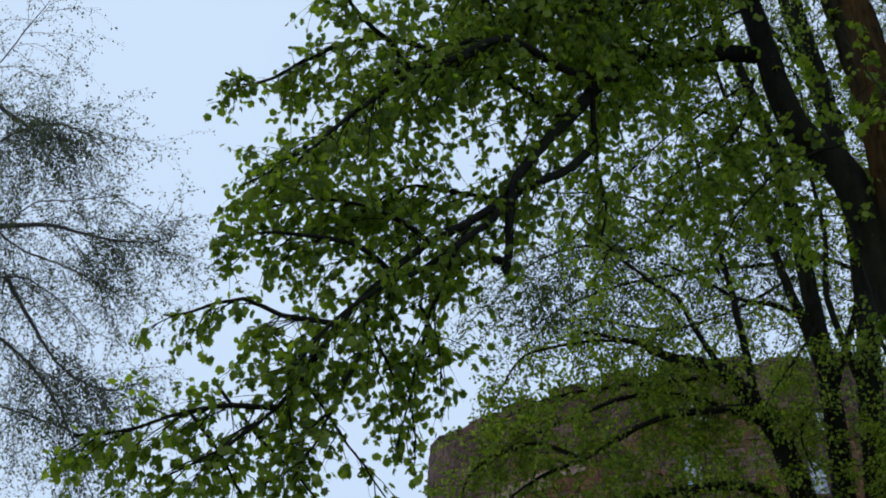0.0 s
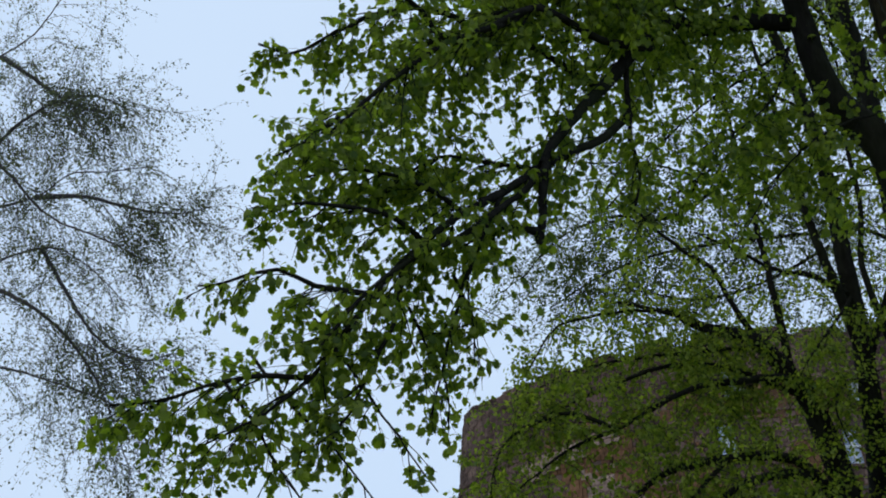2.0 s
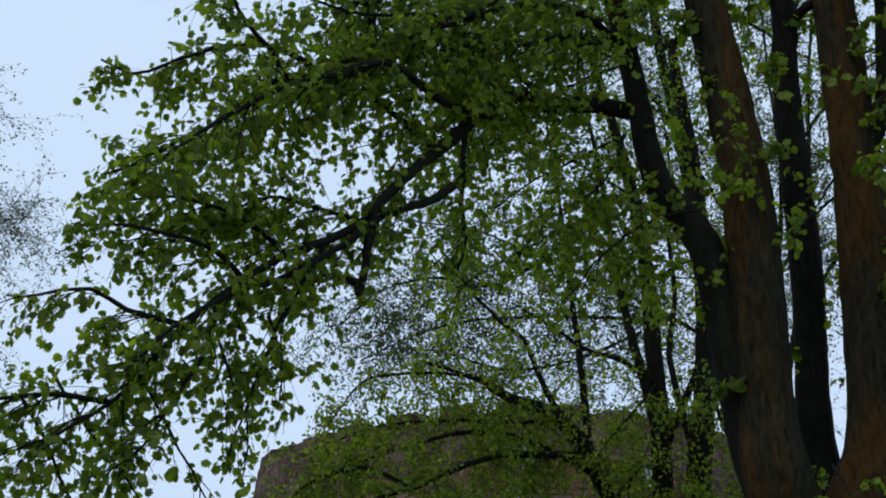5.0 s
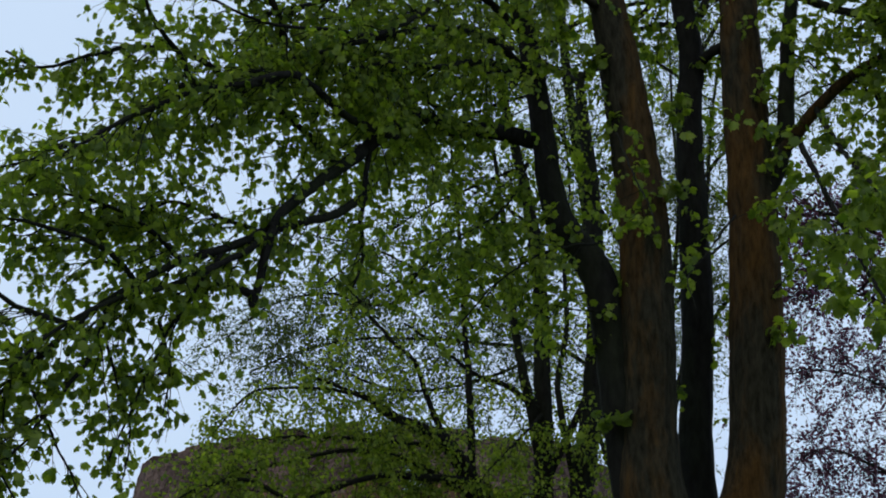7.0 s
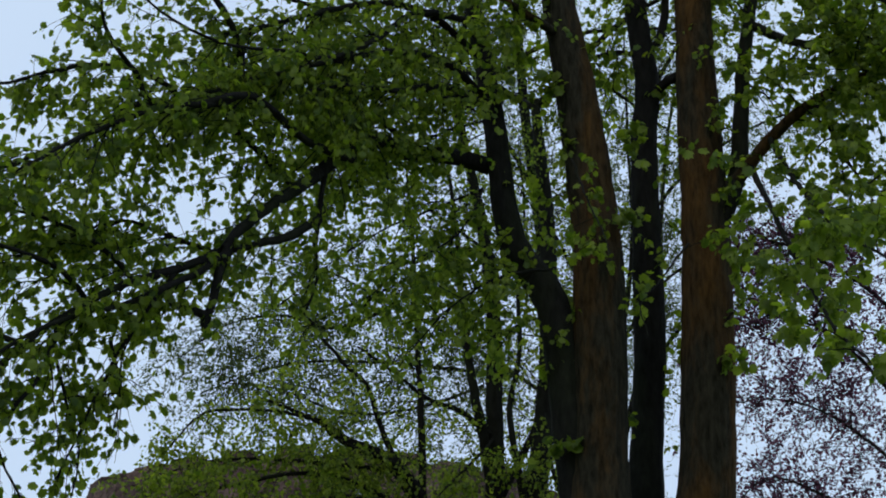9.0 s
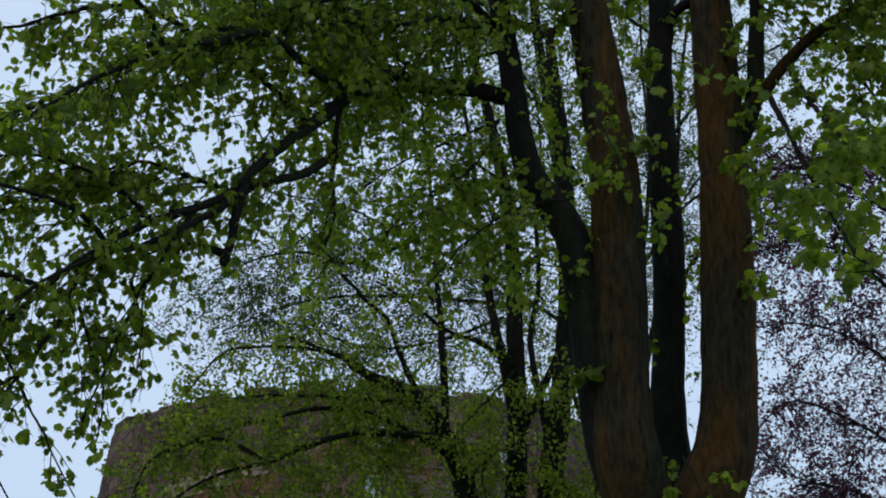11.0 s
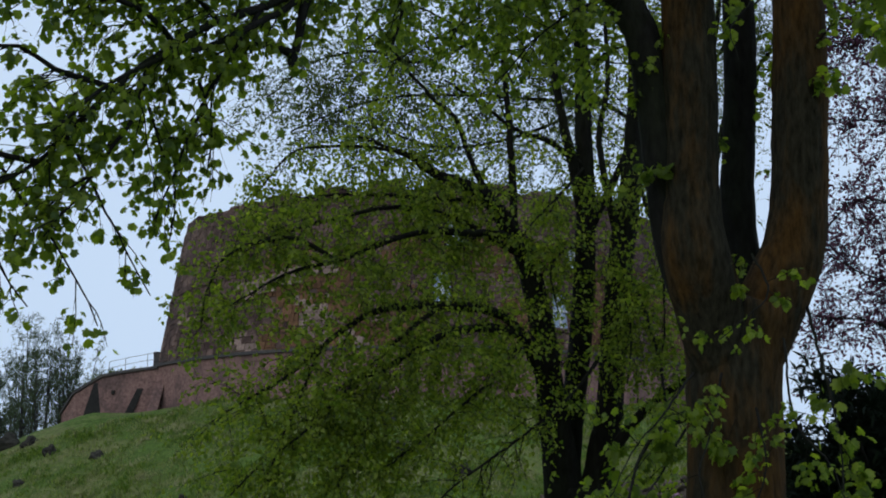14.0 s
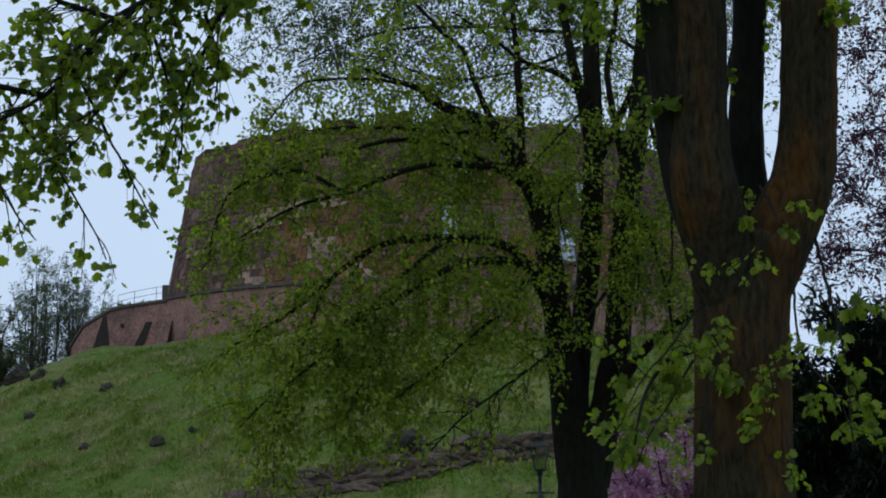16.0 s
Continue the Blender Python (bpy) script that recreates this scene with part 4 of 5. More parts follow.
# sprays of large leaves from the trunk's foot and the side towards the visitor
maple.scale = 1.6
SIDE1 = maple.limb("limb", [(3.66, 13.80, 7.97), (3.51, 12.40, 6.78), (3.30, 11.00, 5.76), (3.16, 10.00, 5.07), (3.10, 9.20, 4.59)], 0.03, 0.008, 6)
SIDE2 = maple.limb("limb", [(3.80, 13.60, 8.16), (3.64, 12.40, 7.24), (3.52, 11.20, 6.38), (3.46, 10.20, 5.76), (3.50, 9.40, 5.25)], 0.03, 0.008, 6)
SIDE3 = maple.limb("limb", [(3.17, 13.90, 4.10), (3.16, 13.20, 3.33), (3.09, 12.60, 2.73), (2.96, 12.00, 2.19)], 0.014, 0.005, 6)
SIDE4 = maple.limb("limb", [(2.10, 13.70, 3.11), (1.79, 13.20, 2.97), (1.56, 12.80, 2.66), (1.42, 12.40, 2.21)], 0.025, 0.008, 6)
FRONT = [maple.limb("limb", q, 0.012, 0.004, 5) for q in (
    [(1.92, 13.30, 7.73), (1.93, 12.40, 6.91), (1.91, 11.60, 6.34), (1.88, 11.20, 6.00)],
    [(3.00, 13.60, 7.08), (2.51, 12.60, 6.32), (2.27, 12.10, 5.94), (2.27, 11.80, 5.60)],
    [(2.12, 13.50, 3.46), (1.73, 12.70, 3.00), (1.46, 12.30, 2.70), (1.27, 12.00, 2.35)],
    [(2.36, 13.50, 3.46), (2.12, 12.70, 2.91), (1.96, 12.30, 2.54), (2.02, 12.00, 2.07)],
    [(2.90, 13.60, 3.76), (2.77, 12.70, 3.00), (2.88, 12.10, 2.60), (2.90, 11.60, 2.17)],
    [(2.63, 13.50, 3.18), (2.56, 12.80, 2.66), (2.39, 12.40, 2.29), (2.48, 12.10, 1.95)],
    [(2.68, 13.70, 4.51), (2.65, 12.90, 4.04), (2.39, 12.50, 3.76), (2.15, 12.30, 3.56)],
    [(2.06, 13.60, 3.01), (1.76, 13.00, 2.59), (1.58, 12.70, 2.35), (1.42, 12.50, 2.04)],
)]
for line, count, length in ((SIDE1, 18, 0.6), (SIDE2, 20, 0.6), (SIDE3, 5, 0.45), (SIDE4, 8, 0.5)):
    maple.shoots(line, count, length, 0.2, 1.0, 0.5, 0.4, 0.8, 3, 0.13, 0.006, 0.4, (0, -0.1, 0), 0.5, 3)
BOLE = spline([(2.46, 13.60, 1.99), (2.47, 13.55, 3.19), (2.52, 13.50, 3.98), (2.55, 13.40, 4.44)])
maple.shoots(BOLE, 3, 0.3, 0.0, 1.0, 0.2, 0.1, 0.8, 2, 0.1, 0.005, 0.5, (0, -0.7, 0.2), 0.5, 4)
for line in (A1, A3):
    maple.shoots(line, 6, 0.6, 0.15, 0.7, 0.3, 0.1, 0.8, 2, 0.12, 0.005, 0.5, (0, -0.8, 0.1), 0.5, 4)
maple.scale = 1.1
for spray in FRONT:
    maple.shoots(spray, 5, 0.42, 0.15, 1.0, 0.5, 0.3, 0.8, 3, 0.13, 0.005, 0.3, (0, -0.1, 0), 0.5, 3)
# the crown goes on overhead, unseen, added to shade the trunk and front sprays
maple.scale = 1.3
for k, (stem, reach) in enumerate(((A0, 4.5), (A1, 5.0), (A2, 3.5), (A3, 5.0), (A1, 4.0), (A3, 4.0), (A0, 3.6), (A2, 4.2))):
    top = stem[-1]
    turn = k * 2.4 + 0.5
    out = np.array((math.cos(turn), math.sin(turn), 0)) * reach
    line = maple.limb("limb", [top - (0, 0, 0.1), top + out * 0.35 + (0, 0, 1.2), top + out * 0.7 + (0, 0, 1.8), top + out + (0, 0, 1.6)], 0.06, 0.015, 6)
    maple.shoots(line, 46, 1.5, 0.1, 1.0, 0.3, 0.4, 0.8, 4, 0.15, 0.008, 0.2, (0, 0, 0.1), 0.5, 3)
maple.finish(0.053, LOBED, LEAF_MAPLE, 1.1)

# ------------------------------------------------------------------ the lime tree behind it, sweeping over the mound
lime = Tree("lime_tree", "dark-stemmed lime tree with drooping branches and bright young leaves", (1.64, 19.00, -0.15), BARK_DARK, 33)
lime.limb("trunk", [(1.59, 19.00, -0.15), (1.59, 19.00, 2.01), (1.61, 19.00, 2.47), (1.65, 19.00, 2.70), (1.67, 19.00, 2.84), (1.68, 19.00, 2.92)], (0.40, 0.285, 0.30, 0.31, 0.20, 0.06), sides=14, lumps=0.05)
B1 = lime.limb("stem", [(1.57, 19.00, 2.21), (1.50, 19.00, 2.72), (1.43, 18.90, 3.23), (1.34, 18.80, 3.81), (1.30, 18.70, 4.18), (1.20, 18.60, 4.82), (1.04, 18.60, 5.48), (0.84, 18.50, 5.83), (0.56, 18.40, 6.18), (0.06, 18.20, 6.36), (-0.30, 18.00, 6.54), (-0.90, 17.70, 6.70)], (0.27, 0.25, 0.215, 0.18, 0.165, 0.145, 0.125, 0.105, 0.09, 0.06, 0.035, 0.012), sides=10)
B2 = lime.limb("stem", [(1.56, 19.10, 2.21), (1.52, 19.10, 2.79), (1.56, 19.20, 3.40), (1.70, 19.30, 4.53), (1.77, 19.30, 5.35), (1.80, 19.30, 6.35), (1.79, 19.30, 7.16), (1.78, 19.30, 8.22), (1.65, 19.40, 9.50), (1.26, 19.50, 11.42)], 0.17, 0.05, 10)
B3 = lime.limb("stem", [(1.70, 19.00, 2.15), (1.81, 19.00, 2.72), (1.91, 19.00, 3.24), (2.02, 19.00, 3.83), (2.09, 19.10, 4.64), (2.21, 19.20, 5.67), (2.38, 19.30, 6.80), (2.47, 19.40, 7.83), (2.49, 19.50, 9.54), (2.34, 19.60, 11.47)], (0.20, 0.19, 0.175, 0.165, 0.16, 0.15, 0.13, 0.12, 0.1, 0.06), sides=10)
B4 = lime.limb("limb", [(1.88, 18.90, 2.97), (2.09, 18.70, 3.41), (2.39, 18.50, 3.77), (2.62, 18.30, 3.94), (2.96, 18.00, 4.15)], 0.08, 0.03, 8)
B5 = lime.limb("limb", [(1.81, 19.30, 5.90), (2.05, 19.40, 6.41), (2.24, 19.50, 6.79), (2.55, 19.70, 7.49)], 0.06, 0.03, 8)
B6 = lime.limb("limb", [(1.80, 19.30, 5.97), (1.68, 19.20, 6.64), (1.58, 19.10, 7.03), (1.47, 19.00, 7.56), (1.36, 18.90, 8.30), (1.27, 18.90, 9.30), (1.14, 18.90, 10.31), (1.05, 18.90, 11.19)], 0.075, 0.006, 8)
B7 = lime.limb("limb", [(0.92, 18.60, 5.74), (0.89, 18.50, 6.39), (0.85, 18.40, 7.03), (0.79, 18.40, 7.85), (0.73, 18.40, 8.74), (0.64, 18.40, 9.73), (0.48, 18.40, 10.65)], 0.05, 0.005, 8)
B8 = lime.limb("limb", [(1.73, 19.20, 6.78), (1.34, 18.90, 6.97), (0.96, 18.60, 7.02), (0.49, 18.30, 7.27), (0.10, 18.00, 7.44)], 0.04, 0.01, 6)
B9 = lime.limb("limb", [(2.21, 19.20, 5.67), (2.03, 19.00, 6.45), (1.94, 18.90, 7.04), (2.06, 18.90, 7.74), (2.04, 18.90, 8.58), (2.12, 18.90, 9.58), (2.04, 18.90, 10.60)], 0.05, 0.005, 6)
L13 = lime.limb("limb", [(-1.03, 16.90, 5.10), (-1.43, 16.80, 5.31), (-1.83, 16.70, 5.26), (-2.17, 16.60, 5.06), (-2.32, 16.50, 4.69), (-2.35, 16.40, 4.32)], 0.025, 0.006, 6)
L14 = lime.limb("limb", [(0.62, 18.50, 6.12), (0.04, 18.00, 6.05), (-0.58, 17.70, 6.01), (-1.12, 17.40, 5.94), (-1.58, 17.10, 5.78), (-2.04, 16.90, 5.56)], 0.03, 0.006, 6)
L15 = lime.limb("limb", [(2.38, 19.30, 6.80), (2.48, 18.80, 6.13), (2.56, 18.40, 5.50), (2.55, 18.10, 4.80), (2.48, 17.90, 4.20)], 0.03, 0.007, 6)
L16 = lime.limb("limb", [(2.21, 19.20, 5.67), (2.17, 18.60, 5.08), (2.18, 18.20, 4.56), (2.10, 17.90, 3.95)], 0.025, 0.007, 6)
L17 = lime.limb("limb", [(1.77, 19.20, 6.71), (1.45, 18.70, 6.27), (1.17, 18.40, 5.93), (0.93, 18.20, 5.59)], 0.025, 0.006, 6)
L18 = lime.limb("limb", [(1.78, 19.30, 5.69), (1.52, 18.80, 5.65), (1.31, 18.40, 5.31), (1.36, 18.10, 4.80)], 0.025, 0.006, 6)
L1 = lime.limb("limb", [(1.36, 18.80, 3.74), (1.16, 18.60, 4.23), (0.93, 18.30, 4.61), (0.63, 18.00, 4.77), (0.06, 17.60, 4.76), (-0.54, 17.20, 4.65), (-0.86, 17.00, 4.46), (-1.17, 16.80, 4.18), (-1.44, 16.60, 3.89), (-1.77, 16.40, 3.64), (-2.14, 16.20, 3.39)], 0.075, 0.008, 8)
L2 = lime.limb("limb", [(0.93, 18.30, 4.57), (0.53, 17.90, 4.57), (0.14, 17.50, 4.44), (-0.20, 17.20, 4.22), (-0.53, 17.00, 3.98), (-0.89, 16.80, 3.80), (-1.28, 16.60, 3.55)], 0.06, 0.007, 8)
L3 = lime.limb("limb", [(1.08, 18.60, 5.41), (0.83, 18.30, 5.67), (0.36, 17.90, 5.63), (-0.03, 17.60, 5.58), (-0.38, 17.30, 5.45), (-0.66, 17.10, 5.29), (-1.03, 16.90, 5.10), (-1.43, 16.70, 4.96), (-1.86, 16.50, 4.69), (-2.18, 16.40, 4.44)], 0.055, 0.006, 8)
L4 = lime.limb("limb", [(1.00, 18.50, 5.62), (0.67, 18.30, 6.09), (-0.04, 18.00, 6.32), (-0.36, 17.80, 6.51), (-0.91, 17.50, 6.51), (-1.50, 17.20, 6.38), (-1.76, 17.00, 6.03), (-2.03, 16.90, 5.63)], 0.034, 0.006, 8)
L5 = lime.limb("limb", [(1.00, 18.50, 5.68), (0.61, 18.40, 6.18), (0.34, 18.30, 6.74), (0.23, 18.20, 7.05), (-0.06, 18.10, 7.28), (-0.40, 18.00, 7.65), (-0.67, 17.90, 8.09)], 0.045, 0.012, 8)
L6 = lime.limb("limb", [(1.04, 18.60, 5.48), (0.61, 18.30, 5.68), (0.10, 18.00, 5.87), (-0.52, 17.60, 5.84), (-1.12, 17.30, 5.64), (-1.69, 17.00, 5.39), (-2.13, 16.80, 5.16)], 0.04, 0.01, 6)
L7 = lime.limb("limb", [(0.06, 17.60, 4.76), (-0.38, 17.00, 4.30), (-0.82, 16.60, 3.78), (-1.25, 16.30, 3.29), (-1.67, 16.10, 2.94), (-1.98, 16.00, 2.60)], 0.03, 0.008, 6)
L8 = lime.limb("limb", [(1.20, 18.60, 4.82), (0.71, 17.80, 4.06), (0.27, 17.20, 3.62), (-0.14, 16.80, 3.22), (-0.59, 16.50, 2.86)], 0.03, 0.008, 6)
L9 = lime.limb("limb", [(2.09, 19.10, 4.64), (1.59, 18.00, 3.96), (1.17, 17.40, 3.52), (0.67, 17.00, 3.13), (0.20, 16.70, 2.76), (-0.13, 16.50, 2.41)], 0.03, 0.008, 6)
L10 = lime.limb("limb", [(-1.17, 16.80, 4.18), (-1.37, 16.30, 3.51), (-1.56, 16.10, 2.99), (-1.65, 16.00, 2.49), (-1.69, 15.90, 2.16)], 0.02, 0.006, 6)
L11 = lime.limb("limb", [(-0.53, 17.00, 3.98), (-0.71, 16.60, 3.32), (-0.92, 16.40, 2.85), (-1.02, 16.30, 2.40)], 0.02, 0.006, 6)
L12 = lime.limb("limb", [(2.19, 19.20, 5.67), (2.34, 18.40, 4.91), (2.45, 17.90, 4.20), (2.44, 17.50, 3.41), (2.20, 17.20, 2.79)], 0.03, 0.008, 6)
for line, count, length in ((L1, 54, 1.0), (L2, 40, 1.0), (L3, 56, 0.9), (L4, 40, 0.9), (L5, 24, 0.9), (L6, 50, 0.8), (L7, 42, 1.0), (L8, 40, 1.0), (L10, 26, 0.8), (L11, 26, 0.8), (L12, 24, 0.8), (L13, 36, 0.7), (L14, 46, 0.6), (L15, 34, 0.7), (L16, 28, 0.6), (L17, 26, 0.55), (L18, 26, 0.55)):
    lime.shoots(line, int(count * (1.0 if line[-1][2] < 4.0 else 0.72)), length, 0.1, 1.0, 0.6, 0.45, 0.7, 6, 0.075, 0.005, 0.12, (-0.1, -0.1, -0.15), 0.6, 2)
lime.shoots(L9, 24, 0.9, 0.45, 1.0, 0.6, 0.45, 0.7, 6, 0.07, 0.007, 0.12, (-0.1, -0.1, -0.15), 0.55, 1)
for line, count, length in ((B1, 20, 1.2), (B2, 24, 1.4), (B3, 24, 1.4), (B4, 16, 0.9), (B5, 10, 1.0), (B6, 11, 1.0), (B7, 11, 0.9), (B8, 7, 0.9), (B9, 8, 0.9)):
    lime.shoots(line, count, length, 0.3, 1.0, 0.4, 0.4, 0.9, 6, 0.07, 0.007, 0.12, (0, -0.1, 0), 0.5, 1)
# unseen upper crown limbs, added to keep sky light off what stands below
for k, stem in enumerate((B2, B3, B2, B3, B2, B3)):
    top, turn = stem[-1], k * 2.4
    out = np.array((math.cos(turn), math.sin(turn), 0)) * 4.0
    line = lime.limb("limb", [top - (0, 0, 0.1), top + out * 0.4 + (0, 0, 1.0), top + out + (0, 0, 1.2)], 0.05, 0.012, 6)
    lime.shoots(line, 22, 1.4, 0.1, 1.0, 0.3, 0.4, 0.8, 5, 0.09, 0.007, 0.1, (0, 0, 0.1), 0.5, 1)
lime.finish(0.050, HEART, LEAF_LIME, 0.7)

# ------------------------------------------------------------------ a lighter tree further back, its fine crown between the stems
back = Tree("ash_tree", "slender tree with a haze of tiny opening leaves", (5.16, 30.00, -0.15), BARK_DARK, 44)
back.limb("trunk", [(5.16, 30.00, -0.15), (5.19, 30.00, 4.09), (5.14, 30.00, 6.16), (4.90, 30.00, 8.82)], 0.32, 0.24, 10, 0.05, 0.1)
back_lines = [
    back.limb("stem", [(4.92, 30.00, 8.39), (4.50, 30.00, 10.00), (3.90, 30.00, 12.24), (3.62, 30.00, 14.61), (3.32, 30.00, 17.10), (3.14, 30.00, 21.11)], 0.2, 0.05, 8),
    back.limb("limb", [(4.50, 30.00, 10.00), (3.18, 29.60, 10.74), (2.10, 29.20, 11.25), (0.81, 28.80, 11.75), (-0.45, 28.40, 12.24), (-1.47, 28.00, 12.29)], 0.05, 0.012, 8),
    back.limb("limb", [(3.18, 29.60, 10.74), (1.87, 29.00, 10.64), (0.62, 28.60, 10.59), (-0.60, 28.20, 10.44), (-1.58, 27.80, 10.09), (-2.51, 27.50, 9.57)], 0.04, 0.012, 6),
    back.limb("limb", [(3.90, 30.00, 12.24), (2.55, 29.40, 13.15), (1.44, 29.00, 13.77), (0.35, 28.60, 14.16), (-0.50, 28.40, 14.39)], 0.045, 0.012, 6),
    back.limb("limb", [(2.54, 29.50, 10.48), (1.25, 28.80, 9.81), (0.02, 28.30, 9.54), (-1.18, 28.00, 9.85), (-2.16, 27.80, 9.87)], 0.035, 0.010, 6),
    back.limb("limb", [(3.62, 30.00, 14.61), (2.81, 29.60, 15.88), (2.12, 29.30, 17.21), (1.65, 29.00, 18.57)], 0.04, 0.015, 6),
    back.limb("limb", [(4.50, 30.00, 10.00), (5.20, 30.00, 11.58), (5.50, 30.00, 13.69), (5.47, 30.00, 15.89), (5.45, 30.00, 18.47)], 0.06, 0.015, 6),
]
back_lines += [
    back.limb("limb", [(5.20, 30.00, 11.58), (4.20, 29.60, 13.03), (3.31, 29.20, 14.73), (2.43, 29.00, 15.83), (1.20, 28.60, 16.08), (0.10, 28.40, 16.31)], 0.04, 0.012, 6),
    back.limb("limb", [(5.50, 30.00, 13.69), (6.58, 30.00, 15.18), (7.89, 30.00, 16.21), (9.08, 30.00, 16.75), (10.50, 30.00, 17.05)], 0.045, 0.012, 6),
    back.limb("limb", [(5.20, 30.00, 11.58), (6.13, 30.00, 12.88), (7.05, 30.00, 13.49), (8.18, 30.00, 13.76), (9.54, 30.00, 13.91)], 0.04, 0.015, 6),
    back.limb("limb", [(0.81, 28.80, 11.75), (-0.21, 28.30, 11.12), (-1.23, 28.00, 11.21), (-2.19, 27.60, 10.84), (-2.91, 27.30, 10.11)], 0.04, 0.01, 6),
    back.limb("limb", [(5.47, 30.00, 15.89), (6.35, 30.00, 17.71), (7.26, 30.00, 19.32), (8.21, 30.00, 21.27)], 0.06, 0.015, 6),
    back.limb("limb", [(4.92, 30.00, 8.39), (5.49, 30.00, 10.69), (5.98, 30.00, 13.23), (6.27, 30.00, 15.91), (6.74, 30.00, 18.50)], 0.07, 0.02, 6),
    back.limb("limb", [(5.49, 30.00, 10.69), (6.53, 30.00, 12.07), (7.67, 30.00, 12.80), (8.80, 30.00, 13.06)], 0.05, 0.012, 6),
]
for line, count in zip(back_lines, (64, 72, 74, 60, 60, 52, 48, 60, 54, 50, 46, 42, 54, 38)):
    back.shoots(line, int(count * 1.1), 1.9, 0.1, 1.0, 0.15, 0.5, 0.8, 8, 0.07, 0.006, 0.1, (0, 0, 0), 0.5, 1)
back.finish(0.07, SMALL, LEAF_FINE, 0.3)

# ------------------------------------------------------------------ the birch on the open side
birch = Tree("birch_tree", "airy birch with thin dark twigs and tiny leaves", (-14.57, 22.00, -0.15), BARK_BIRCH, 55)
birch.limb("trunk", [(-14.57, 22.00, -0.15), (-14.53, 22.00, 8.29), (-14.29, 22.00, 11.86), (-13.93, 22.00, 15.76), (-13.53, 22.00, 20.06)], 0.26, 0.10, 10, 0.04, 0.1)
birch_lines = [birch.limb("limb", q, 0.042, 0.006, 6) for q in (
    [(-14.46, 22.00, 9.86), (-12.67, 22.00, 10.46), (-10.84, 22.00, 10.87), (-9.40, 21.80, 10.91), (-8.78, 21.60, 11.09), (-8.13, 21.50, 10.98), (-7.32, 21.40, 10.88)],
    [(-14.36, 22.00, 11.12), (-12.69, 22.00, 12.04), (-11.10, 22.00, 12.89), (-9.88, 21.80, 13.34), (-9.28, 21.70, 13.56), (-8.86, 21.60, 13.91), (-8.34, 21.50, 14.34)],
    [(-14.45, 22.00, 8.63), (-12.20, 22.00, 9.31), (-10.49, 21.80, 9.85), (-9.25, 21.60, 10.02), (-8.53, 21.50, 9.60), (-7.85, 21.40, 8.78)],
    [(-14.48, 22.00, 8.11), (-12.20, 22.00, 8.45), (-10.33, 21.80, 8.44), (-8.85, 21.50, 7.81), (-8.08, 21.40, 7.34), (-7.67, 21.30, 6.62)],
    [(-14.29, 22.00, 11.86), (-12.52, 22.00, 13.65), (-11.04, 21.90, 14.50), (-9.84, 21.80, 15.41), (-8.65, 21.70, 15.92)],
    [(-10.84, 22.00, 10.87), (-9.91, 21.80, 11.92), (-9.09, 21.60, 12.25), (-8.34, 21.50, 12.25), (-7.61, 21.40, 11.79)],
    [(-9.40, 21.80, 10.91), (-8.53, 21.60, 10.69), (-7.81, 21.50, 10.35), (-7.10, 21.40, 10.10), (-6.57, 21.30, 10.06)],
    [(-9.88, 21.80, 13.34), (-9.30, 21.70, 12.80), (-8.73, 21.60, 12.27), (-8.09, 21.50, 11.88)],
    [(-9.25, 21.60, 10.02), (-8.49, 21.50, 8.58), (-7.80, 21.40, 8.03), (-7.27, 21.30, 8.00)],
    [(-10.49, 21.80, 9.85), (-9.32, 21.50, 9.05), (-8.63, 21.40, 8.24), (-8.21, 21.30, 7.34), (-7.89, 21.20, 6.33)],
    [(-12.69, 22.00, 12.04), (-11.29, 22.00, 12.26), (-10.10, 21.80, 11.68), (-9.15, 21.60, 10.53), (-8.34, 21.50, 10.00), (-7.48, 21.40, 9.39)],
)]
for line in birch_lines:
    birch.shoots(line, 44, 1.6, 0.2, 1.0, 0.5, 0.7, 0.6, 10, 0.075, 0.0052, 0.05, (0.1, 0, -0.05), 0.5, 1)
birch.finish(0.048, SMALL, LEAF_BIRCH, 0.4)

# ------------------------------------------------------------------ copper-leaved tree, yew and blossom by the park's edge
copper = Tree("copper_beech", "purple-leaved tree with thin dark branches", (9.91, 26.00, -0.15), BARK_DARK, 66)
copper.limb("trunk", [(9.91, 26.00, -0.15), (9.97, 26.00, 4.65), (9.97, 26.00, 7.39), (9.87, 26.00, 10.23), (9.86, 26.00, 13.18)], 0.3, 0.1, 10, 0.04, 0.1)
copper_lines = [copper.limb("limb", q, 0.045, 0.008, 6) for q in (
    [(9.94, 26.00, 6.28), (8.72, 25.60, 7.03), (7.59, 25.30, 7.60), (6.66, 25.10, 7.82), (6.00, 25.00, 7.26)],
    [(9.97, 26.00, 7.39), (8.71, 25.60, 8.41), (7.66, 25.30, 8.98), (6.81, 25.10, 9.10), (6.16, 25.00, 8.98)],
    [(9.93, 26.00, 5.37), (8.67, 25.60, 6.03), (7.62, 25.30, 6.43), (6.78, 25.10, 6.57), (6.07, 25.00, 6.90)],
    [(9.93, 26.00, 4.65), (8.61, 25.60, 4.96), (7.57, 25.30, 5.45), (6.75, 25.10, 5.86), (5.78, 25.00, 5.93)],
    [(9.87, 26.00, 10.23), (8.77, 25.60, 11.15), (7.79, 25.30, 11.61), (6.84, 25.10, 11.82), (6.25, 25.00, 11.31)],
    [(9.93, 26.00, 8.33), (8.69, 25.60, 9.72), (7.73, 25.30, 10.38), (6.78, 25.10, 10.50), (6.37, 25.00, 9.90)],
)]
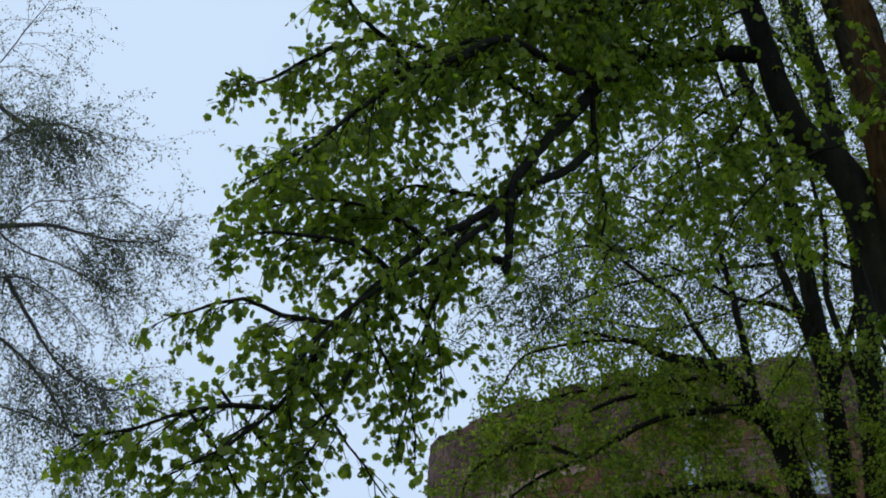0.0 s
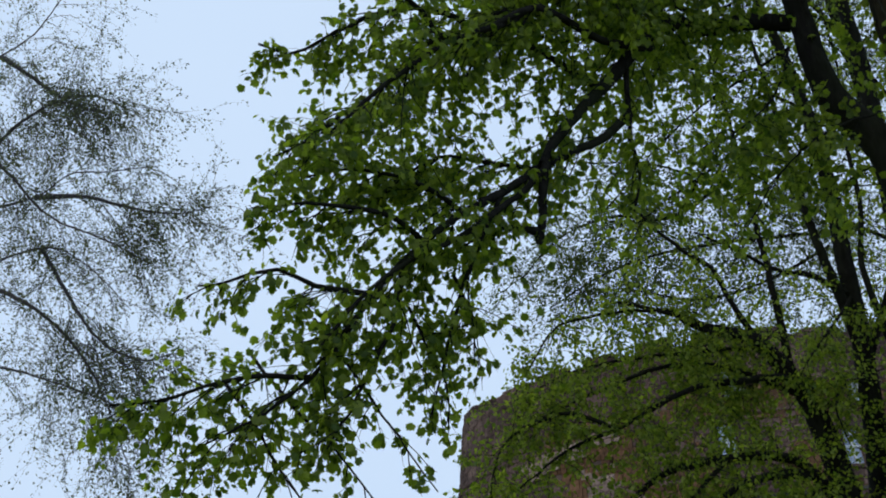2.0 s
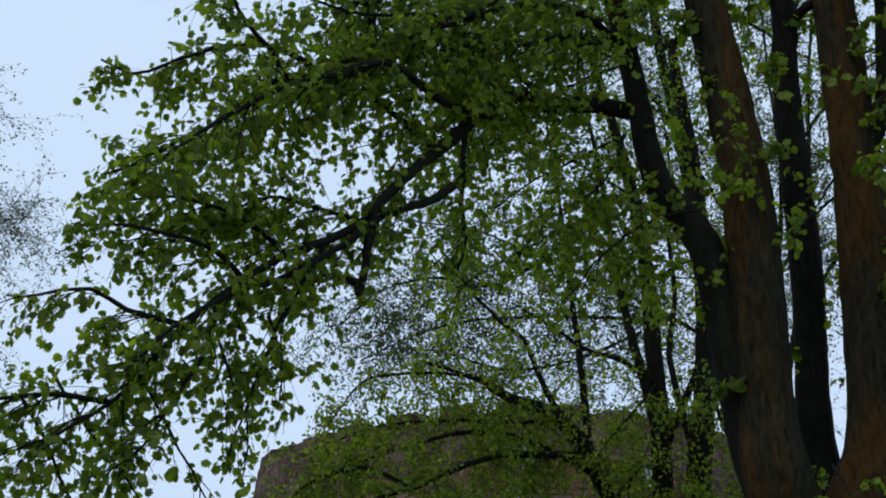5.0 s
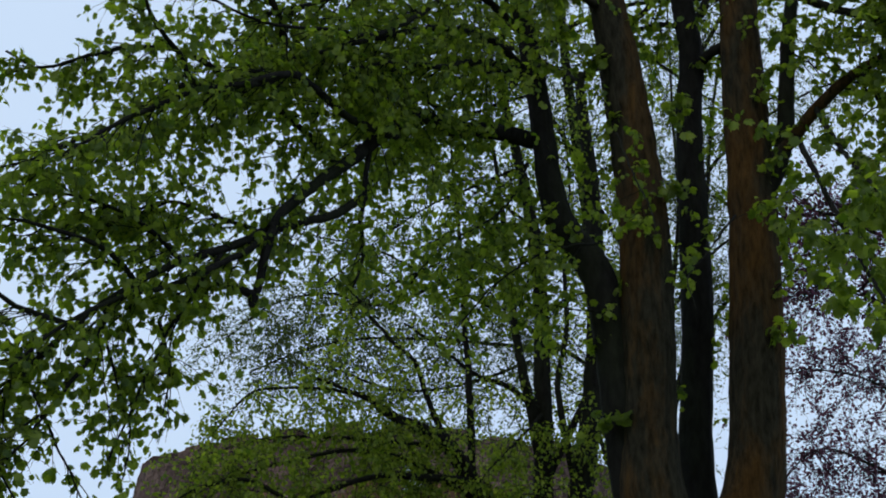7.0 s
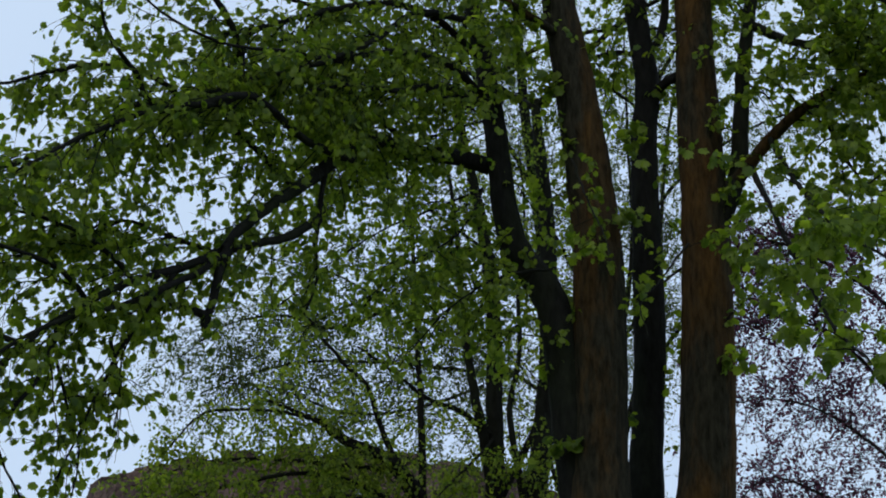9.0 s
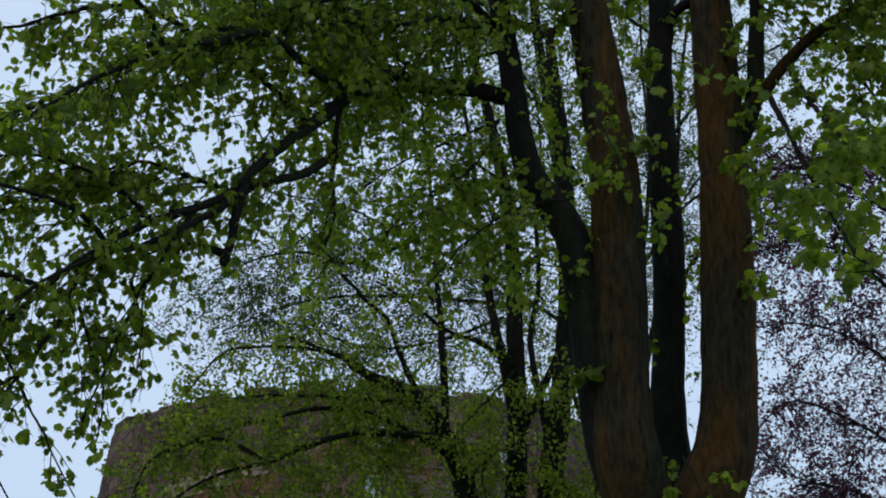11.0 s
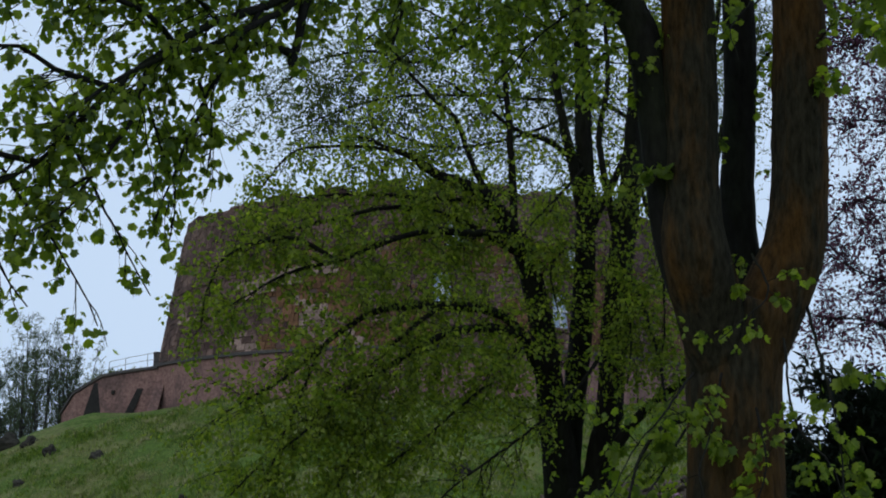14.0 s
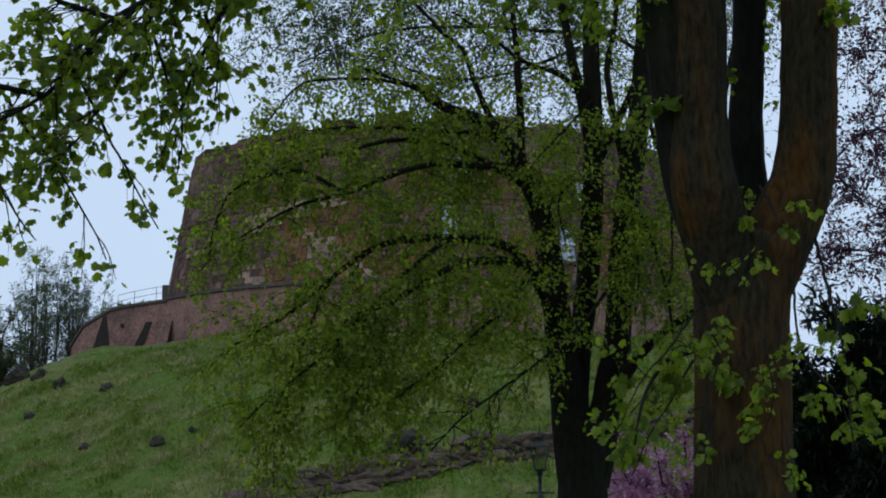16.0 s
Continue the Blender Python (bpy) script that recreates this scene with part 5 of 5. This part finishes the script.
for line in copper_lines:
    copper.shoots(line, 74, 1.3, 0.3, 1.0, 0.1, 0.6, 0.7, 6, 0.07, 0.007, 0.1, (0, 0, 0), 0.5, 1)
copper.finish(0.074, SMALL, LEAF_COPPER, 0.3)


def bush(name, label, category, centre, size, count, leaf_size, shape, mat, bark, seed, stems=9, clump=0.28, gap=0.06, rise=0.5, girth=0.017):
    """A shrub or a low crown: stems from the ground that fork into leafy sprays."""
    t = Tree(name, label, (centre[0], centre[1], ground_z(centre[0], centre[1]) - 0.05), bark, seed, category)
    rng = t.rng
    for k in range(stems):
        a = rng.uniform(0, 2 * math.pi)
        d = rng.uniform(0.2, 1) ** 0.5
        tip = np.array((centre[0] + size[0] * d * math.cos(a), centre[1] + size[1] * d * math.sin(a), t.base[2] + size[2] * rng.uniform(rise, 1.0) * (1.15 - 0.35 * d)))
        foot = t.base + np.array((0.25 * math.cos(a), 0.25 * math.sin(a), -0.05))
        mid = (foot + tip) / 2 + np.array((-0.1 * size[0] * math.cos(a), 0, 0.12 * size[2]))
        bend = rng.normal(0, 0.06 * size[0], 3) * (1, 1, 0)
        line = t.limb("stem", [foot, (foot + mid) / 2 + bend, mid, (mid + tip) / 2 - bend, tip], girth * size[2], 0.01, 6)
        t.shoots(line, count, clump * size[2], 0.15, 1.0, 0.1, 0.3, 0.9, 6, gap, 0.007, 0.05, (0, 0, 0.1), 0.5, 2)
    t.finish(leaf_size, shape, mat, 0.1)
    return t.root


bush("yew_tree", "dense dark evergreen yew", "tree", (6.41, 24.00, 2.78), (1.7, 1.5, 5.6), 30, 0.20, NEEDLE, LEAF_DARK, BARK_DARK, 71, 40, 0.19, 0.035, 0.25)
bush("cherry_tree", "low cherry tree covered in pink blossom", "tree", (3.79, 27.00, 2.02), (1.7, 1.0, 3.9), 24, 0.075, SMALL, PETAL, BARK_DARK, 72, 20, 0.14, 0.03, 0.55, 0.008)
bush("cherry_tree", "taller pink blossom tree beside the yew", "tree", (6.42, 29.00, 2.05), (0.9, 0.9, 4.2), 16, 0.07, SMALL, PETAL, BARK_DARK, 73, 9, 0.11, 0.04, 0.5, 0.008)
# thin trees and ivy-dark growth beyond the mound's shoulder
bush("hawthorn_tree", "dense dark green tree beyond the mound", "tree", (-24.3, 90.0, 0), (1.9, 1.9, 7.6), 24, 0.15, SMALL, LEAF_MID, BARK_DARK, 81, 12, 0.15, 0.2, 0.3)
for k, (x, y, h) in enumerate(((-22.0, 92, 7.6), (-20.9, 93, 6.2), (-23.3, 94, 9.0), (-20.1, 95, 5.6), (-21.6, 97, 7.8), (-24.2, 96, 9.4))):
    bush("sapling", "thin tree with sparse pale spring leaves", "tree", (x, y, 0), (1.2, 0.9, h * 1.1), 22, 0.10, SMALL, LEAF_MID, BARK_BIRCH, 82 + k, 6, 0.16, 0.16, 0.5, 0.008)
bush("wall_shrub", "small leafy shrub growing behind the wall's coping", "shrub", (-17.0, 87.0, 0), (1.2, 0.7, 2.9), 12, 0.13, SMALL, LEAF_FINE, BARK_DARK, 91, 10, 0.2, 0.09, 0.6)

# ------------------------------------------------------------------ facing blocks of the keep's open flank, one by one
for a0, a1, z0, z1, o in near_blocks:
    bv, bf = [], []
    curved_block(bv, bf, a0 + 0.02, a1 - 0.02, z0 + 0.004, z1 - 0.004, o, -0.05, cut=0.012)
    keep_part("stone", bv, bf, STONE_PIECE)
